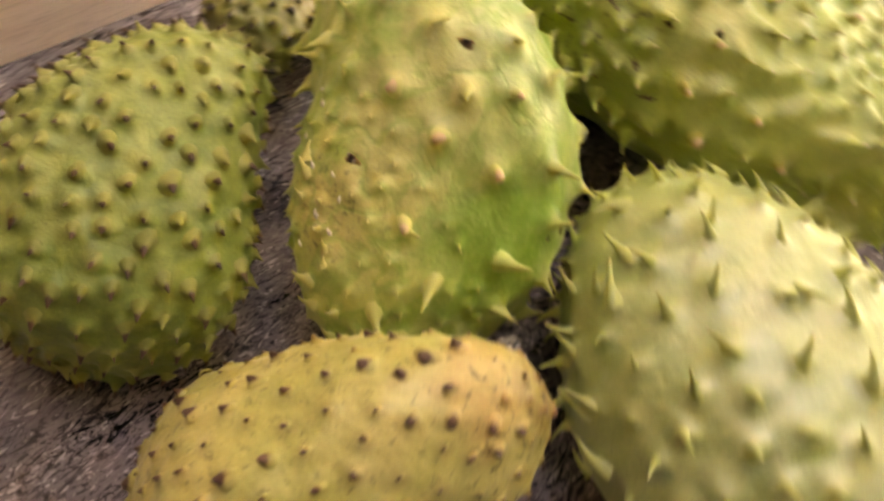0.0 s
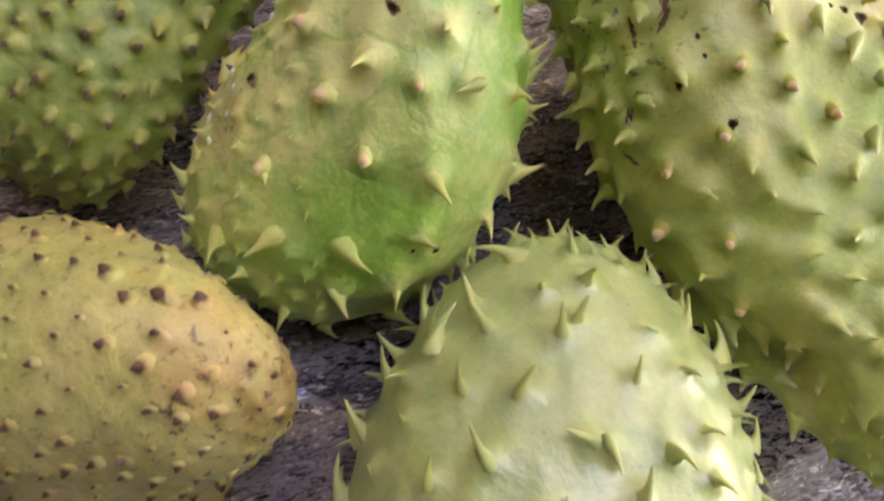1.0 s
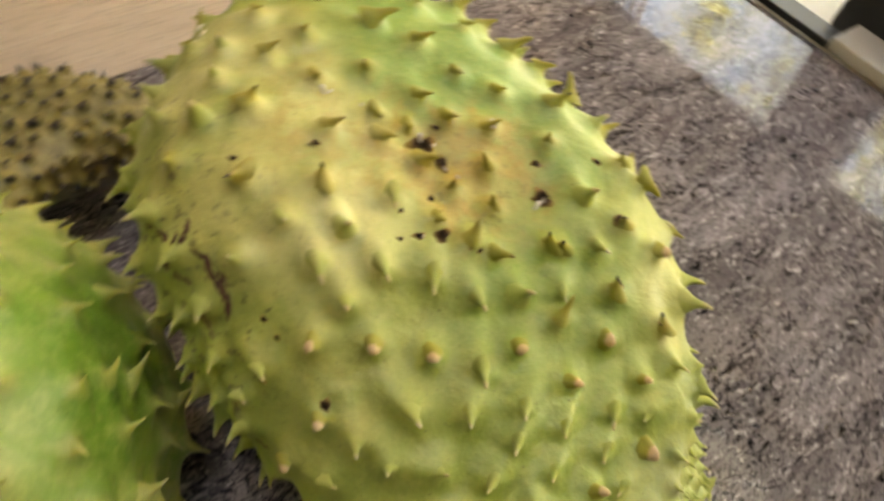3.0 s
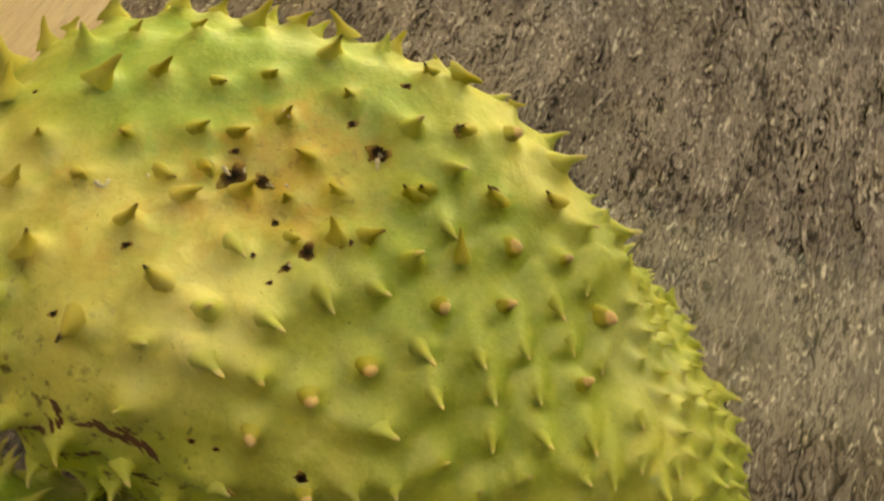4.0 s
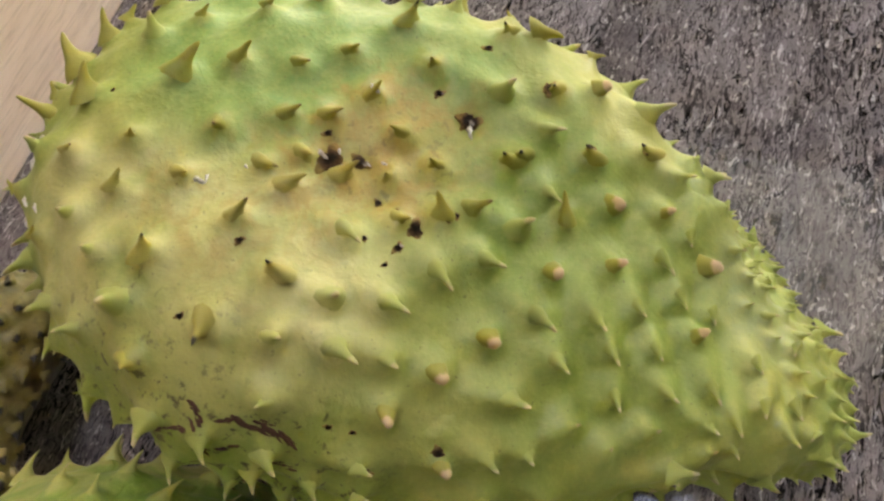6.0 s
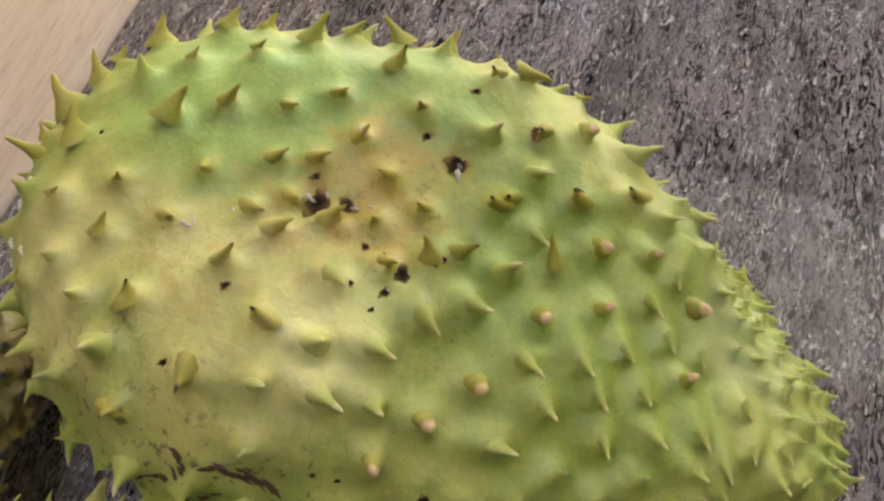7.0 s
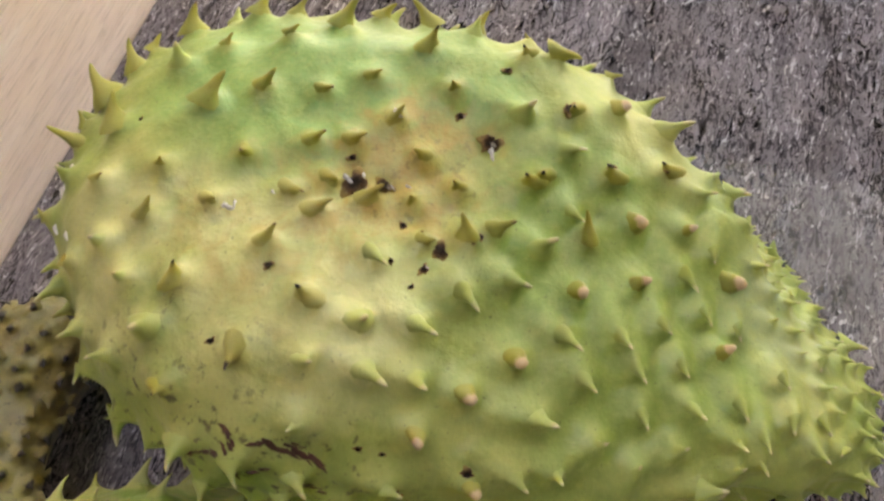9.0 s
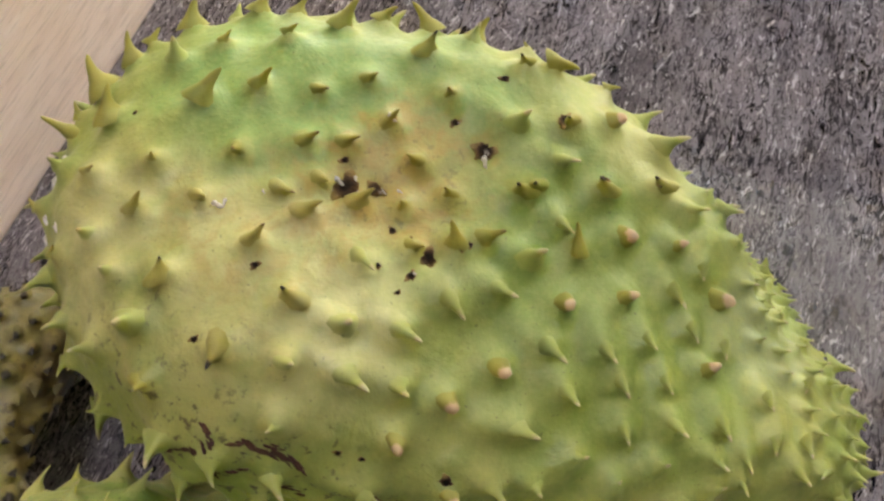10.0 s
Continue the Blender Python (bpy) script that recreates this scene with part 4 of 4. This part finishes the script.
MIDDLE_CRUMBS = [(1.31, 0.35, 0.0022), (1.49, 0.12, 0.0026), (1.65, 0.29, 0.003), (1.85, 0.34, 0.0034), (1.72, 0.48, 0.0022), (2.1, 0.16, 0.0026), (1.93, 0.42, 0.003), (1.37, 0.33, 0.0034), (1.82, 0.51, 0.0022), (1.94, 0.16, 0.0026)]


def low(z):
    return TOP + z


SOOT, BROWN, PALE = (0.02, 0.014, 0.01), (0.19, 0.11, 0.045), (0.62, 0.56, 0.30)

soursop("large yellow-green soursop with hooked spines and black scabs", BIG, 1,
        dict(green=(0.33, 0.415, 0.09), yellow=(0.49, 0.51, 0.15), deep=(0.26, 0.36, 0.075), level=0.55,
             zones=[((0.350, 0.150, low(0.155)), 0.052, (0.215, 0.43, 0.10), 0.95), ((0.362, 0.105, low(0.147)), 0.040, (0.215, 0.42, 0.10), 0.9), ((0.282, 0.160, low(0.159)), 0.042, (0.68, 0.66, 0.29), 0.9), ((0.285, 0.115, low(0.155)), 0.046, (0.76, 0.74, 0.33), 0.95),
                    ((0.262, 0.130, low(0.157)), 0.034, (0.58, 0.56, 0.185), 0.7), ((0.332, 0.095, low(0.144)), 0.030, (0.62, 0.47, 0.126), 0.65), ((0.330, 0.050, low(0.131)), 0.040, (0.24, 0.40, 0.065), 0.9), ((0.312, 0.018, low(0.116)), 0.046, (0.28, 0.40, 0.07), 0.8),
                    ((0.378, 0.030, low(0.118)), 0.026, (0.56, 0.55, 0.168), 0.7), ((0.332, -0.018, low(0.098)), 0.026, (0.437, 0.5, 0.244), 0.7)],
             veins=0.15, rough=0.46, gloss=0.8, spine=(0.37, 0.31, 0.05), hook=(0.427, 0.49, 0.143), foot=0.6, rust=[((0.332, 0.100, low(0.145)), 0.038, 0.55), ((0.30, 0.13, low(0.155)), 0.034, 0.4)], dirt=[((0.245, 0.14, low(0.13)), 0.045, 0.8), ((0.240, 0.10, low(0.12)), 0.035, 0.9), ((0.330, 0.095, low(0.145)), 0.03, 0.35)]),
        lambda d, u, v: 0.017 if d[0] > 0.04 and u < 2.6 else ((0.0150 if u < 1.1 else 0.0105) if u < 2.2 else 0.0068), 0.0044, 0.30, 0.46, 0.0056, (BROWN, 0.80, 0.3),
        groups=[("tall", BIG_CREST + BIG_STALK_END + BIG_BACK + BIG_SIDE), ("dark", BIG_DARK), ("pale", BIG_HOOKS + BIG_HOOKS_LOW + BIG_TIP + BIG_FLANK), ("nub", BIG_NUBS + BIG_FLANK_NUBS)],
        pits=BIG_PITS, cracks=BIG_CRACKS, crumbs=BIG_CRUMBS, limit=330, clear=0.0125, common="pale", stand=(1.0, 0.86), bias=(-0.4, 0, 0), vary=0.42, width=0.0038, lumps=0.0020, lobes=BIG_LOBES)
soursop("bright green soursop with a yellow side and sparse curved spines", MIDDLE, 2,
        dict(green=(0.33, 0.52, 0.12), yellow=(0.62, 0.67, 0.25), deep=(0.22, 0.45, 0.07), level=0.44,
             # The east zone is vivid green, darkened further to hold the big fruit's shade.
             zones=[((0.100, 0.112, low(0.100)), 0.046, (0.76, 0.70, 0.27), 1.0), ((0.096, 0.118, low(0.090)), 0.020, (0.66, 0.48, 0.227), 0.6), ((0.210, 0.108, low(0.114)), 0.052, (0.11, 0.31, 0.026), 0.95), ((0.134, 0.056, low(0.090)), 0.036, (0.16, 0.40, 0.03), 0.85), ((0.17, 0.10, low(0.135)), 0.03, (0.46, 0.58, 0.25), 0.6), ((0.136, 0.110, low(0.123)), 0.036, (0.72, 0.72, 0.30), 0.9)],
             veins=0.6, rough=0.42, gloss=0.7, spine=(0.55, 0.55, 0.185), dirt=[((0.098, 0.118, low(0.090)), 0.03, 0.6)]),
        lambda d, u, v: 0.0085 if d[0] < -0.032 else 0.0165, 0.0066, 0.34, 0.34, 0.0048, (PALE, 0.62, 0.5),
        groups=[("spine", MIDDLE_HOOKS + MIDDLE_HOOKS_LOW + MIDDLE_HOOKS_BACK), ("nub", MIDDLE_NUBS)], pits=[(u, v, s) for (u, v), s in zip(MIDDLE_PITS, MIDDLE_SIZES)], crumbs=MIDDLE_CRUMBS, stand=(0.95, 0.75), lumps=0.0016, width=0.0040, clear=0.012)
soursop("pale green soursop with slender hooked spines", FRONT, 3,
        dict(green=(0.36, 0.46, 0.15), yellow=(0.48, 0.54, 0.22), deep=(0.28, 0.41, 0.11), level=0.5, zones=[], veins=0.2, rough=0.36, gloss=1.5, spine=(0.437, 0.49, 0.168)),
        lambda d, u, v: 0.0095 if u < 0.75 else 0.0125, 0.0074, 0.42, 0.27, 0.0036, (PALE, 0.80, 0.3), groups=[("spine", FRONT_RIM + FRONT_HOOKS + FRONT_HOOKS_NEAR)], stand=(0.95, 0.9), lumps=0.0012, keel=0.3, profile=HOOK, width=0.0034, clear=0.014)
soursop("ripe yellow soursop with short brown spine stubs", YELLOW, 4,
        dict(green=(0.48, 0.50, 0.15), yellow=(0.64, 0.58, 0.22), deep=(0.46, 0.40, 0.12), level=0.46,
             zones=[((0.092, 0.031, low(0.097)), 0.026, (0.62, 0.42, 0.17), 0.9), ((0.106, 0.020, low(0.083)), 0.022, (0.26, 0.12, 0.045), 0.92)], veins=0.25, spine=(0.28, 0.14, 0.065), foot=0.12, dirt=[((0.100, 0.012, low(0.076)), 0.040, 0.95), ((0.05, 0.05, low(0.09)), 0.11, 0.45)]),
        lambda d, u, v: 0.0072 if u < 0.6 else 0.0088, 0.0020, 0.3, 0.85, 0.0013, ((0.11, 0.05, 0.03), 0.20, 0.95), groups=[("spine", YELLOW_STUBS)], profile=STUB, stand=(0.85, 0.85), lumps=0.0016, vary=0.5)
soursop("dark green soursop covered in short brown-tipped spines", LEFT, 5,
        dict(green=(0.20, 0.29, 0.063), yellow=(0.38, 0.44, 0.118), deep=(0.142, 0.24, 0.042), level=0.55, zones=[((0.075, 0.225, low(0.09)), 0.05, (0.342, 0.39, 0.134), 0.6)], veins=0.4, rough=0.5, spine=(0.33, 0.32, 0.101)),
        lambda d, u, v: 0.0082, 0.0040, 0.35, 0.58, 0.0034, ((0.085, 0.045, 0.025), 0.28, 0.85), groups=[("spine", LEFT_HOOKS)], stand=(0.85, 0.75), lumps=0.0018, width=0.0027)
soursop("olive brown soursop with black spine tips behind the others", BACK, 6,
        dict(green=(0.22, 0.21, 0.0672), yellow=(0.36, 0.3, 0.101), deep=(0.15, 0.11, 0.042), level=0.5, zones=[((0.235, 0.255, low(0.035)), 0.032, (0.15, 0.09, 0.0378), 0.8), ((0.150, 0.235, low(0.068)), 0.050, (0.209, 0.27, 0.063), 0.9)], veins=0.2, spine=(0.22, 0.18, 0.0672), dirt=[((0.22, 0.26, low(0.07)), 0.06, 0.6)]),
        lambda d, u, v: 0.0080, 0.0038, 0.3, 0.62, 0.0034, (SOOT, 0.05, 0.95), stand=(0.75, 0.6), lumps=0.0014)
